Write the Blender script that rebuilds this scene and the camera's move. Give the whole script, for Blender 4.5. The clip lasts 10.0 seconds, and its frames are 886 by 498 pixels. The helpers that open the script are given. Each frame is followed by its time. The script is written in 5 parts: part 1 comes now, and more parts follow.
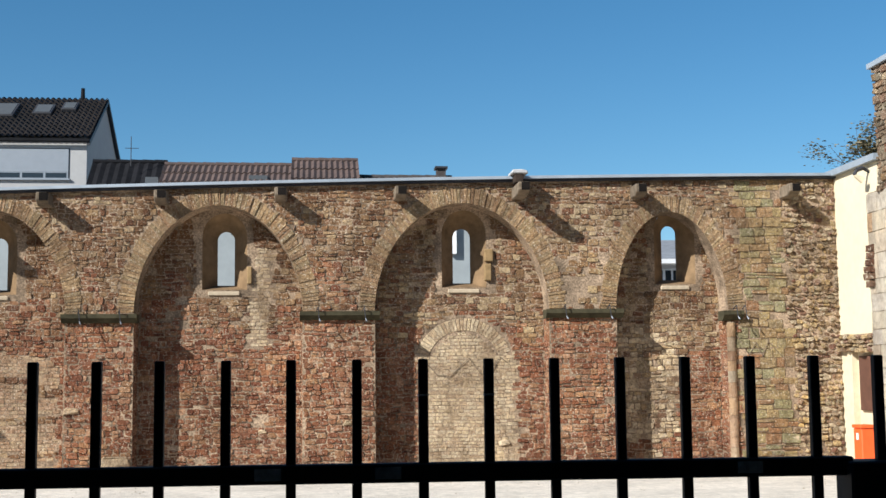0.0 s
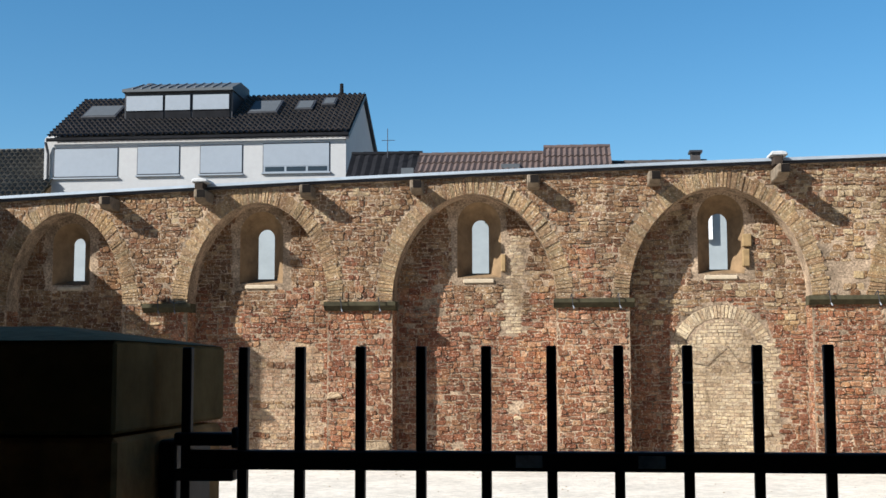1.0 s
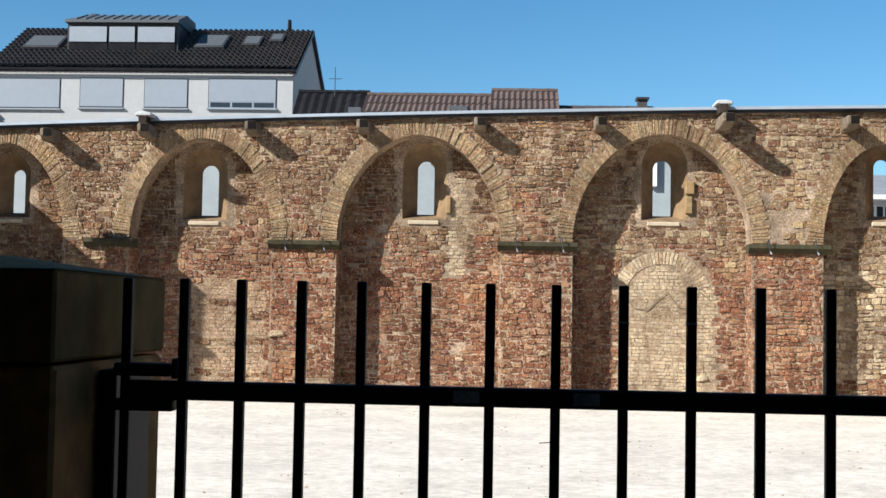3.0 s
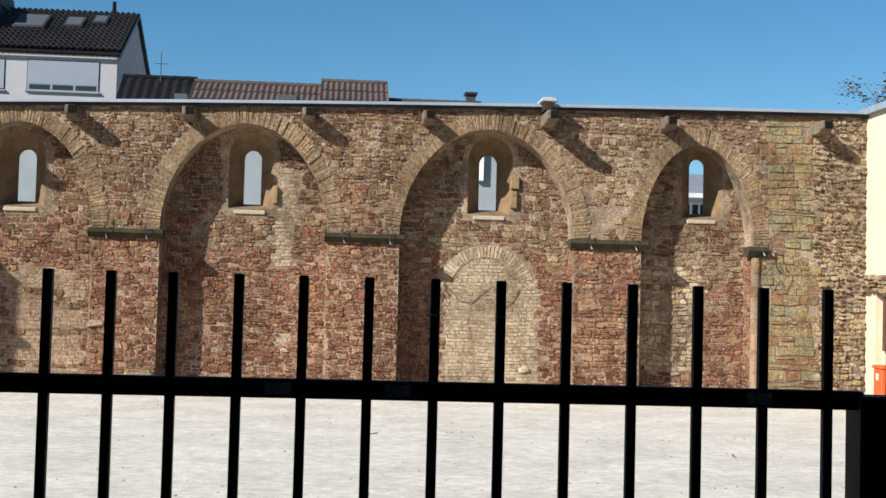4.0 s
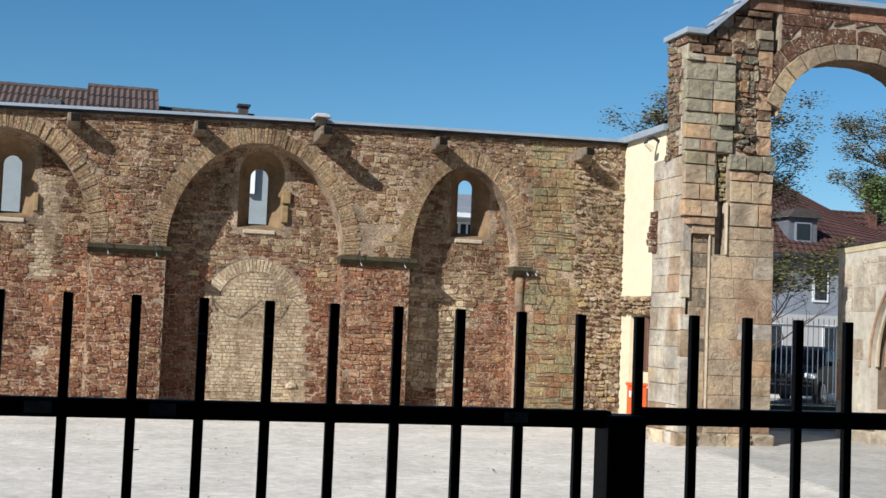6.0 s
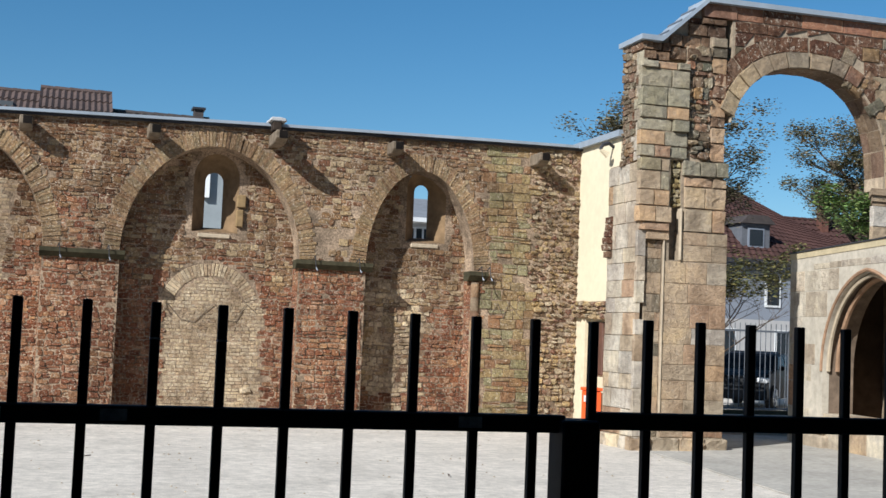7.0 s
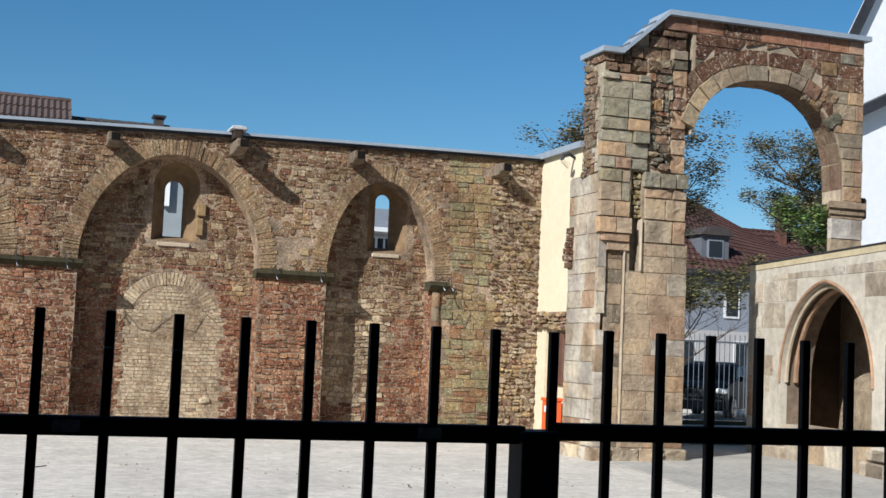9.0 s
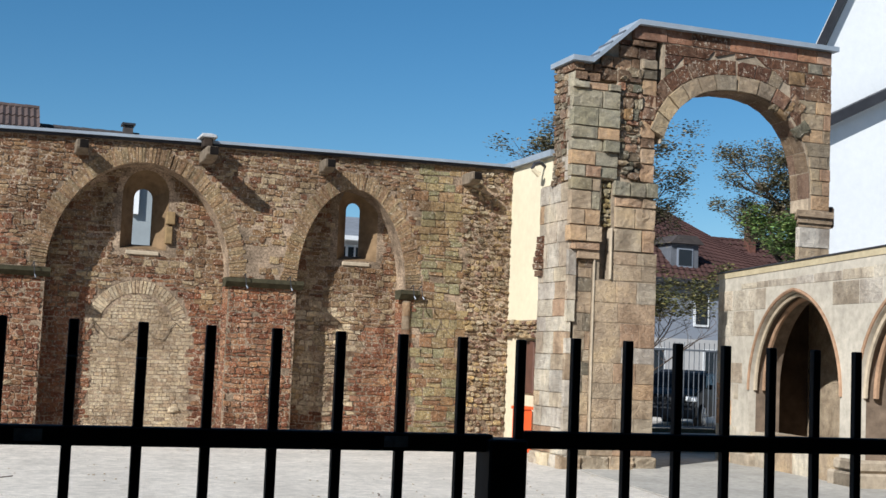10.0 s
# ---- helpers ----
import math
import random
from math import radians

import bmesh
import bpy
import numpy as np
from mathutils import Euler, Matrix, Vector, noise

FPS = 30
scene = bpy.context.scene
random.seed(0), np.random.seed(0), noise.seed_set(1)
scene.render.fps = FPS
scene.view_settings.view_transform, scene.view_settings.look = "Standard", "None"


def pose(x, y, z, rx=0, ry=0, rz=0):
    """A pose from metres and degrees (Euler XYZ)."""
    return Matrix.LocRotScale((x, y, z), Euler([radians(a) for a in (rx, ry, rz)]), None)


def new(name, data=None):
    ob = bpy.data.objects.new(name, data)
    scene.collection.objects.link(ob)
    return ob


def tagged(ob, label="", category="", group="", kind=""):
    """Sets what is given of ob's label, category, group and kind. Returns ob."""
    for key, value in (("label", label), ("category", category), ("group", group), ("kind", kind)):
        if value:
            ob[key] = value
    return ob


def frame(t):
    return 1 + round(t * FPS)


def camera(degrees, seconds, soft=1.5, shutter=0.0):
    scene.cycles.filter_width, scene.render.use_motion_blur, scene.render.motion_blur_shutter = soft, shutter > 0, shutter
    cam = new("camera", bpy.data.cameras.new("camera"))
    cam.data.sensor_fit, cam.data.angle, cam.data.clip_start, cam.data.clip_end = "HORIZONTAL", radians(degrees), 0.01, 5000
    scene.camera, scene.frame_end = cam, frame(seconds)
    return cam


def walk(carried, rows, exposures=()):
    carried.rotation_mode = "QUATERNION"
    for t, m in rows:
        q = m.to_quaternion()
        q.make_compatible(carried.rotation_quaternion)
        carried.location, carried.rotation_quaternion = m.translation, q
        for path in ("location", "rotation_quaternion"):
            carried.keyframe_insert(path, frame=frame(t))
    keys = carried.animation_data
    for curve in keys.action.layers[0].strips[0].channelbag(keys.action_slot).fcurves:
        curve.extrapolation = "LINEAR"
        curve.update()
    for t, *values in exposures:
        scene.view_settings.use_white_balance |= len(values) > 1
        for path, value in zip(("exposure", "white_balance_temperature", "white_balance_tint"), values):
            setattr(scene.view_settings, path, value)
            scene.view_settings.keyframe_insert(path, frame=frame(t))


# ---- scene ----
cam = camera(38.49, 10.0, soft=1.5)
PATH = [
    (0, pose(-0.024, 0.002, 1.608, 95.90, 0.58, -5.79)),
    (0.5, pose(-0.034, 0.028, 1.607, 95.73, 0.39, 0.69)),
    (1, pose(-0.036, 0.043, 1.606, 95.40, 0.12, 5.58)),
    (1.5, pose(-0.031, 0.042, 1.603, 94.83, -0.20, 8.08)),
    (2, pose(-0.035, 0.036, 1.597, 94.12, -0.76, 8.54)),
    (2.2, pose(-0.033, 0.030, 1.597, 93.84, -0.69, 8.15)),
    (3.3, pose(-0.026, 0.024, 1.596, 92.54, -1.26, 0.61)),
    (3.5, pose(-0.015, 0.011, 1.595, 92.47, -1.36, -0.91)),
    (4, pose(-0.003, 0.009, 1.598, 92.57, -1.48, -4.75)),
    (4.5, pose(0.000, -0.000, 1.600, 92.85, -1.79, -7.99)),
    (5, pose(-0.007, -0.017, 1.601, 93.15, -2.08, -11.01)),
    (5.5, pose(-0.010, -0.022, 1.607, 93.37, -2.26, -13.30)),
    (6, pose(-0.010, -0.041, 1.608, 93.59, -2.28, -15.16)),
    (7.5, pose(-0.002, -0.033, 1.608, 93.98, -2.37, -17.60)),
    (8, pose(0.003, -0.028, 1.606, 94.08, -2.43, -17.91)),
    (8.5, pose(0.001, -0.022, 1.606, 94.17, -2.53, -18.23)),
    (9, pose(0.002, -0.018, 1.608, 94.41, -2.47, -18.92)),
    (9.5, pose(0.008, -0.001, 1.607, 94.62, -2.43, -19.57)),
    (10, pose(0.012, -0.013, 1.607, 94.85, -2.39, -20.23)),
]
EXPOSURES = [(0.0, 0.75, 6150, 8), (0.5, 0.85, 6150, 8), (1.0, 1.03, 6150, 8), (1.5, 1.22, 6150, 8), (2.2, 1.25, 6150, 8), (3.3, 0.89, 6150, 8), (4.5, 0.63, 6050, 8), (6.0, 0.53, 5950, 8), (10.0, 0.44, 5900, 8)]
walk(cam, PATH, EXPOSURES)

# ---------------------------------------------------------------- light
SUN_WAY = Vector((1.43, 1.0, -1.10)).normalized()      # the way the sunlight travels
sun_data = bpy.data.lights.new("sun", "SUN")
sun_data.energy, sun_data.angle, sun_data.color = 5.0, radians(0.55), (1.0, 0.95, 0.87)
sun = new("sun", sun_data)
sun.matrix_world = Matrix.Translation((-30, -25, 30)) @ SUN_WAY.to_track_quat("-Z", "Y").to_matrix().to_4x4()

world = bpy.data.worlds.new("sky")
scene.world = world
world.use_nodes = True
wn = world.node_tree
sky = wn.nodes.new("ShaderNodeTexSky")
sky.sky_type, sky.sun_disc = "NISHITA", False
sky.sun_elevation = math.asin(-SUN_WAY.z)
sky.sun_rotation = math.atan2(-SUN_WAY.x, -SUN_WAY.y)
sky.air_density, sky.dust_density, sky.ozone_density = 1.0, 0.7, 3.0
sky.altitude = 800
wn.nodes["Background"].inputs["Strength"].default_value = 0.066
hue = wn.nodes.new("ShaderNodeHueSaturation")
hue.inputs["Saturation"].default_value, hue.inputs["Hue"].default_value = 1.24, 0.491
wn.links.new(sky.outputs[0], hue.inputs["Color"])
wn.links.new(hue.outputs[0], wn.nodes["Background"].inputs["Color"])

# ---------------------------------------------------------------- materials


def material(name, rough=0.9, metal=0.0):
    m = bpy.data.materials.new(name)
    m.use_nodes = True
    b = m.node_tree.nodes["Principled BSDF"]
    b.inputs["Roughness"].default_value = rough
    b.inputs["Metallic"].default_value = metal
    if rough > 0.84:
        b.inputs["Specular IOR Level"].default_value = 0.15
    return m, m.node_tree, b


def ramp(nt, stops):
    r = nt.nodes.new("ShaderNodeValToRGB")
    e = r.color_ramp.elements
    while len(e) < len(stops):
        e.new(0.5)
    for k, (p, c) in enumerate(stops):
        e[k].position, e[k].color = p, (*c, 1)
    return r


def texture(nt, scale, detail=6, rough=0.6, stretch=None):
    co = nt.nodes.new("ShaderNodeTexCoord")
    n = nt.nodes.new("ShaderNodeTexNoise")
    n.inputs["Scale"].default_value, n.inputs["Detail"].default_value = scale, detail
    n.inputs["Roughness"].default_value = rough
    if stretch:
        mp = nt.nodes.new("ShaderNodeMapping")
        mp.inputs["Scale"].default_value = stretch
        nt.links.new(co.outputs["Object"], mp.inputs["Vector"])
        nt.links.new(mp.outputs[0], n.inputs["Vector"])
    else:
        nt.links.new(co.outputs["Object"], n.inputs["Vector"])
    return n


def mixed(nt, kind, fac, a, b):
    m = nt.nodes.new("ShaderNodeMix")
    m.data_type, m.blend_type = "RGBA", kind
    for sock, v in ((m.inputs["Factor"], fac), (m.inputs[6], a), (m.inputs[7], b)):
        if isinstance(v, (int, float)):
            sock.default_value = v
        elif isinstance(v, tuple):
            sock.default_value = (*v, 1)
        else:
            nt.links.new(v, sock)
    return m.outputs[2]


def bumped(nt, b, height, strength, distance):
    u = nt.nodes.new("ShaderNodeBump")
    u.inputs["Strength"].default_value, u.inputs["Distance"].default_value = strength, distance
    nt.links.new(height, u.inputs["Height"])
    nt.links.new(u.outputs[0], b.inputs["Normal"])


def masonry_material(name, colours, per="island", grain=9.0, stain=0.9, rough=0.92, lime=0.8, deep=0.9):
    """Stone whose tint changes from piece to piece, with grain and weather stains."""
    m, nt, b = material(name, rough)
    if per == "island":
        rnd = nt.nodes.new("ShaderNodeNewGeometry").outputs["Random Per Island"]
    else:
        rnd = nt.nodes.new("ShaderNodeObjectInfo").outputs["Random"]
    step = 1.0 / len(colours)
    r = ramp(nt, [(k * step, c) for k, c in enumerate(colours)])
    r.color_ramp.interpolation = "LINEAR"
    nt.links.new(rnd, r.inputs[0])
    fine = texture(nt, grain * 2.2, 8, 0.75)
    fr = ramp(nt, [(0.30, (0.34, 0.27, 0.22)), (0.5, (1.15, 1.09, 1.0)), (0.70, (1.9, 1.78, 1.55))])
    nt.links.new(fine.outputs[0], fr.inputs[0])
    col = mixed(nt, "MULTIPLY", deep, r.outputs[0], fr.outputs[0])
    speck = texture(nt, grain * 3.1, 5, 0.7)
    sr = ramp(nt, [(0.57, (0, 0, 0)), (0.64, (1, 1, 1))])
    nt.links.new(speck.outputs[0], sr.inputs[0])
    fade = nt.nodes.new("ShaderNodeMath")
    fade.operation = "MULTIPLY"
    fade.inputs[1].default_value = lime
    nt.links.new(sr.outputs[0], fade.inputs[0])
    col = mixed(nt, "MIX", fade.outputs[0], col, (0.60, 0.52, 0.41))
    patch = texture(nt, grain * 1.15, 6, 0.75)
    pr = ramp(nt, [(0.595, (0, 0, 0)), (0.66, (1, 1, 1))])
    nt.links.new(patch.outputs[0], pr.inputs[0])
    spread = nt.nodes.new("ShaderNodeMath")
    spread.operation = "MULTIPLY"
    spread.inputs[1].default_value = lime * 0.8
    nt.links.new(pr.outputs[0], spread.inputs[0])
    col = mixed(nt, "MIX", spread.outputs[0], col, (0.58, 0.49, 0.385))
    big = texture(nt, stain, 5, 0.6)
    br = ramp(nt, [(0.32, (0.5, 0.46, 0.43)), (0.52, (1, 1, 1)), (0.7, (1.25, 1.2, 1.05))])
    nt.links.new(big.outputs[0], br.inputs[0])
    col = mixed(nt, "MULTIPLY", 0.8, col, br.outputs[0])
    streak = texture(nt, 2.2, 4, 0.6, (1.0, 1.0, 0.22))
    kr = ramp(nt, [(0.38, (0.55, 0.52, 0.5)), (0.52, (1, 1, 1))])
    nt.links.new(streak.outputs[0], kr.inputs[0])
    col = mixed(nt, "MULTIPLY", 0.55, col, kr.outputs[0])
    nt.links.new(col, b.inputs["Base Color"])
    bumped(nt, b, fine.outputs[0], 1.0, 0.045)
    return m


def surface(name, colour, rough=0.85, metal=0.0, scale=6.0, vary=0.3, bump=0.2, depth=0.01, stretch=None):
    """One colour with grain at two scales."""
    m, nt, b = material(name, rough, metal)
    t1 = texture(nt, scale, 8, 0.65, stretch)
    lo, hi = 1 - vary, 1 + vary
    r1 = ramp(nt, [(0.3, (lo, lo, lo)), (0.7, (hi, hi, hi))])
    nt.links.new(t1.outputs[0], r1.inputs[0])
    col = mixed(nt, "MULTIPLY", 1.0, colour, r1.outputs[0])
    t2 = texture(nt, scale * 0.13, 4, 0.6)
    r2 = ramp(nt, [(0.35, (1 - vary * 0.6,) * 3), (0.65, (1 + vary * 0.4,) * 3)])
    nt.links.new(t2.outputs[0], r2.inputs[0])
    col = mixed(nt, "MULTIPLY", 1.0, col, r2.outputs[0])
    t3 = texture(nt, scale * 0.018, 5, 0.65)
    r3 = ramp(nt, [(0.35, (1 - vary * 0.5,) * 3), (0.6, (1 + vary * 0.25,) * 3)])
    nt.links.new(t3.outputs[0], r3.inputs[0])
    col = mixed(nt, "MULTIPLY", 1.0, col, r3.outputs[0])
    nt.links.new(col, b.inputs["Base Color"])
    if bump:
        bumped(nt, b, t1.outputs[0], bump, depth)
    return m


RED = [(0.126, 0.051, 0.033), (0.180, 0.076, 0.046), (0.220, 0.098, 0.058), (0.153, 0.062, 0.037), (0.250, 0.126, 0.073), (0.194, 0.085, 0.049), (0.313, 0.189, 0.110), (0.160, 0.075, 0.046), (0.345, 0.208, 0.135), (0.199, 0.092, 0.058)]
MIX = [(0.120, 0.059, 0.036), (0.185, 0.109, 0.059), (0.158, 0.079, 0.048), (0.210, 0.135, 0.075), (0.136, 0.073, 0.046), (0.240, 0.163, 0.096), (0.113, 0.054, 0.034), (0.179, 0.102, 0.059), (0.336, 0.255, 0.166), (0.168, 0.100, 0.059)]
WARM = [(0.140, 0.077, 0.048), (0.216, 0.138, 0.078), (0.192, 0.103, 0.064), (0.259, 0.179, 0.105), (0.158, 0.097, 0.060), (0.289, 0.212, 0.129), (0.134, 0.072, 0.045), (0.228, 0.155, 0.091), (0.176, 0.091, 0.057), (0.150, 0.077, 0.049), (0.283, 0.218, 0.142), (0.347, 0.273, 0.180)]
TAN = [(0.262, 0.190, 0.120), (0.366, 0.279, 0.167), (0.192, 0.119, 0.082), (0.311, 0.253, 0.174), (0.425, 0.313, 0.161), (0.239, 0.208, 0.149), (0.168, 0.083, 0.061), (0.413, 0.354, 0.267)]
LICHEN = [(0.275, 0.201, 0.101), (0.314, 0.258, 0.142), (0.250, 0.140, 0.080), (0.256, 0.227, 0.131), (0.350, 0.263, 0.147), (0.212, 0.122, 0.074), (0.237, 0.222, 0.136)]
BUFF = [(0.441, 0.353, 0.241), (0.481, 0.397, 0.281), (0.400, 0.315, 0.217), (0.497, 0.416, 0.305), (0.434, 0.364, 0.269), (0.368, 0.281, 0.194)]
ARCH = [(0.346, 0.257, 0.161), (0.202, 0.128, 0.079), (0.274, 0.191, 0.111), (0.308, 0.223, 0.136), (0.230, 0.154, 0.092), (0.334, 0.249, 0.154), (0.253, 0.160, 0.098), (0.243, 0.185, 0.115)]
ASHLAR = [(0.169, 0.136, 0.096), (0.200, 0.173, 0.132), (0.192, 0.126, 0.086), (0.126, 0.126, 0.096), (0.225, 0.190, 0.143), (0.179, 0.129, 0.096), (0.109, 0.109, 0.086), (0.225, 0.146, 0.079), (0.150, 0.146, 0.121), (0.246, 0.214, 0.167), (0.167, 0.098, 0.071)]
PALE = [(0.46, 0.41, 0.33), (0.52, 0.47, 0.39), (0.47, 0.39, 0.30), (0.44, 0.41, 0.36), (0.52, 0.44, 0.32), (0.48, 0.44, 0.39), (0.42, 0.365, 0.29)]
REDASH = [(0.094, 0.047, 0.032), (0.122, 0.065, 0.042), (0.082, 0.040, 0.029), (0.148, 0.086, 0.059), (0.111, 0.057, 0.037), (0.157, 0.101, 0.071)]

red_rubble = masonry_material("red_sandstone_rubble", RED)
mix_rubble = masonry_material("mixed_sandstone_rubble", MIX)
warm_rubble = masonry_material("warm_sandstone_rubble", WARM)
tan_rubble = masonry_material("tan_sandstone_rubble", TAN)
buff_brick = masonry_material("buff_brick", BUFF)
rose_brick = masonry_material("rose_buff_brick", [(0.33, 0.235, 0.16), (0.28, 0.185, 0.125), (0.37, 0.275, 0.19), (0.30, 0.20, 0.14), (0.34, 0.26, 0.18)])
pale_rubble = masonry_material("pale_mortared_rubble", BUFF + TAN[:4], grain=7.0)
lichen_rubble = masonry_material("lichened_sandstone_rubble", LICHEN)
arch_stone = masonry_material("arch_stone", ARCH, "object")
buff_piece = masonry_material("buff_brick_piece", BUFF, "object")
pier_stone = masonry_material("pier_red_stone", RED, "object")
ashlar_piece = masonry_material("ashlar_piece", ASHLAR, "object", 5.0, stain=1.7, lime=0.5, deep=0.65)
pale_piece = masonry_material("pale_ashlar_piece", PALE, "object", 4.0, lime=0.25, deep=0.4)
lower_piece = masonry_material("lower_pier_ashlar", [(0.38, 0.295, 0.205), (0.41, 0.32, 0.225), (0.39, 0.28, 0.19), (0.41, 0.34, 0.25), (0.36, 0.27, 0.185), (0.38, 0.32, 0.24)], "object", 5.0, stain=1.7, lime=0.25, deep=0.4)
pink_piece = masonry_material("pink_ashlar_piece", [(0.36, 0.245, 0.165), (0.40, 0.28, 0.19), (0.33, 0.215, 0.145), (0.42, 0.29, 0.18)], "object", 5.0, stain=1.7, lime=0.25, deep=0.45)
rose_piece = masonry_material("rose_ashlar_piece", [(0.29, 0.145, 0.09), (0.33, 0.18, 0.115), (0.25, 0.12, 0.08), (0.34, 0.22, 0.16)], "object", 5.0, lime=0.3, deep=0.5)
grey_piece = masonry_material("grey_weathered_ashlar", [(0.27, 0.24, 0.18), (0.24, 0.22, 0.17), (0.31, 0.28, 0.215), (0.27, 0.23, 0.15), (0.33, 0.30, 0.245), (0.22, 0.205, 0.155)], "object", 5.0, stain=1.7, lime=0.3, deep=0.55)
ring_piece = masonry_material("arch_ring_piece", [(0.30, 0.235, 0.165), (0.26, 0.20, 0.14), (0.33, 0.26, 0.18), (0.24, 0.20, 0.15)], "object", 5.0, stain=1.7, lime=0.25, deep=0.5)
soffit_piece = masonry_material("brown_soffit_piece", [(0.20, 0.145, 0.10), (0.17, 0.12, 0.085), (0.23, 0.165, 0.11), (0.19, 0.125, 0.09)], "object", 5.0, lime=0.2, deep=0.4)
moss_rubble = masonry_material("lichened_scar_rubble", [(0.34, 0.29, 0.15), (0.28, 0.25, 0.17), (0.38, 0.34, 0.24), (0.30, 0.24, 0.12)], "island", 7.0)
ashlar_rubble = masonry_material("ashlar_scar_rubble", ASHLAR + [(0.36, 0.29, 0.2), (0.22, 0.12, 0.08)], "island", 6.0)
soffit_stone = surface("brown_reveal_shade_stone", (0.17, 0.125, 0.09), 0.93, scale=5, vary=0.35, bump=0.4)
cloister_mortar = surface("cloister_joint_mortar", (0.46, 0.41, 0.335), 0.93, scale=7, vary=0.2, bump=0.2)
crust_piece = masonry_material("black_crusted_stone", [(0.085, 0.055, 0.042), (0.12, 0.075, 0.052), (0.07, 0.05, 0.04), (0.15, 0.10, 0.07)], "object", 6.0, lime=0.35)
red_piece = masonry_material("red_ashlar_piece", REDASH, "object", 6.0)
mortar = surface("lime_mortar", (0.29, 0.212, 0.145), 0.95, scale=30, vary=0.7, bump=0.6, depth=0.03)
pier_mortar = surface("pier_joint_mortar", (0.33, 0.26, 0.185), 0.95, scale=12, vary=0.35, bump=0.4, depth=0.02)
pale_mortar = surface("pale_mortar", (0.33, 0.27, 0.20), 0.95, scale=12, vary=0.25, bump=0.4, depth=0.02)
plaster_brown = surface("window_plaster", (0.205, 0.135, 0.075), 0.93, scale=5, vary=0.3, bump=0.4)
sill_stone = surface("pale_sill_stone", (0.44, 0.36, 0.26), 0.9, scale=8, vary=0.2, bump=0.3)
block_stone = surface("white_grey_block_stone", (0.42, 0.42, 0.42), 0.9, scale=12, vary=0.15, bump=0.3)
mossy_stone = surface("mossy_ledge_stone", (0.05, 0.044, 0.026), 0.95, scale=9, vary=0.4, bump=0.6)
dark_stone = surface("dark_corbel_stone", (0.036, 0.026, 0.020), 0.95, scale=9, vary=0.4, bump=0.5)
# near-black that colours in the shaded hollows of the corbel ends
hollow_black = surface("black_hollow_shade", (0.008, 0.006, 0.005), 0.95, scale=9, vary=0.4, bump=0.5)
corbel_stone = surface("corbel_stone", (0.16, 0.125, 0.09), 0.93, scale=9, vary=0.4, bump=0.5)
zinc = surface("zinc_sheet", (0.30, 0.34, 0.385), 0.55, 0.2, scale=3, vary=0.12, bump=0.05)
gravel = surface("pale_gravel", (0.60, 0.545, 0.475), 0.96, scale=55, vary=0.28, bump=0.5, depth=0.02)
black_iron = surface("black_painted_iron", (0.012, 0.012, 0.014), 0.6, 0.0, scale=40, vary=0.3, bump=0.08, depth=0.001)
grey_patch = surface("worn_grey_paint", (0.30, 0.35, 0.42), 0.6, scale=40, vary=0.4, bump=0.1, depth=0.001)
yellow_plaster = surface("pale_yellow_plaster", (0.62, 0.54, 0.385), 0.9, scale=7, vary=0.06, bump=0.1)
cream_plaster = surface("cream_plaster", (0.60, 0.51, 0.36), 0.9, scale=7, vary=0.1, bump=0.1)
house_render = surface("off_white_house_render", (0.35, 0.345, 0.345), 0.9, scale=5, vary=0.05, bump=0.08)
white_render = surface("white_render", (0.74, 0.74, 0.74), 0.9, scale=5, vary=0.04, bump=0.08)
grey_render = surface("pale_grey_render", (0.20, 0.22, 0.26), 0.9, scale=5, vary=0.06, bump=0.08)
dark_tile = surface("dark_roof_tile", (0.05, 0.04, 0.037), 0.75, scale=5, vary=0.35, bump=0.2)
brown_tile = surface("brown_roof_tile", (0.07, 0.045, 0.038), 0.8, scale=5, vary=0.3, bump=0.2)
red_tile = surface("red_brown_roof_tile", (0.062, 0.032, 0.028), 0.85, scale=4, vary=0.25, bump=0.2)
mossy_tile = surface("weathered_roof_tile", (0.10, 0.092, 0.08), 0.9, scale=5, vary=0.45, bump=0.3)
shutter_mat = surface("grey_shutter", (0.20, 0.225, 0.26), 0.6, scale=4, vary=0.05, bump=0.0)
frame_white = surface("white_frame_paint", (0.62, 0.63, 0.64), 0.5, scale=8, vary=0.04, bump=0.0)
slate = surface("dormer_slate", (0.10, 0.105, 0.12), 0.8, scale=8, vary=0.2, bump=0.1)
dark_trim = surface("dark_roof_trim", (0.035, 0.035, 0.04), 0.5, scale=8, vary=0.2, bump=0.0)
orange_plaster = surface("orange_plaster", (0.40, 0.24, 0.12), 0.9, scale=5, vary=0.1, bump=0.1)
orange_paint = surface("orange_red_paint", (0.72, 0.10, 0.02), 0.5, scale=10, vary=0.1, bump=0.0)
brick_red = surface("chimney_brick", (0.13, 0.06, 0.045), 0.9, scale=10, vary=0.3, bump=0.3)
car_paint = surface("black_car_paint", (0.003, 0.004, 0.006), 0.42, 0.0, scale=3, vary=0.1, bump=0.0)
rubber = surface("tyre_rubber", (0.02, 0.02, 0.02), 0.85, scale=20, vary=0.2, bump=0.1)
alloy = surface("wheel_alloy", (0.55, 0.56, 0.58), 0.3, 0.9, scale=10, vary=0.05, bump=0.0)
steel = surface("galvanised_steel", (0.17, 0.18, 0.20), 0.5, 0.5, scale=12, vary=0.15, bump=0.05)
bark = surface("tree_bark", (0.09, 0.065, 0.05), 0.95, scale=12, vary=0.4, bump=0.8, depth=0.03)
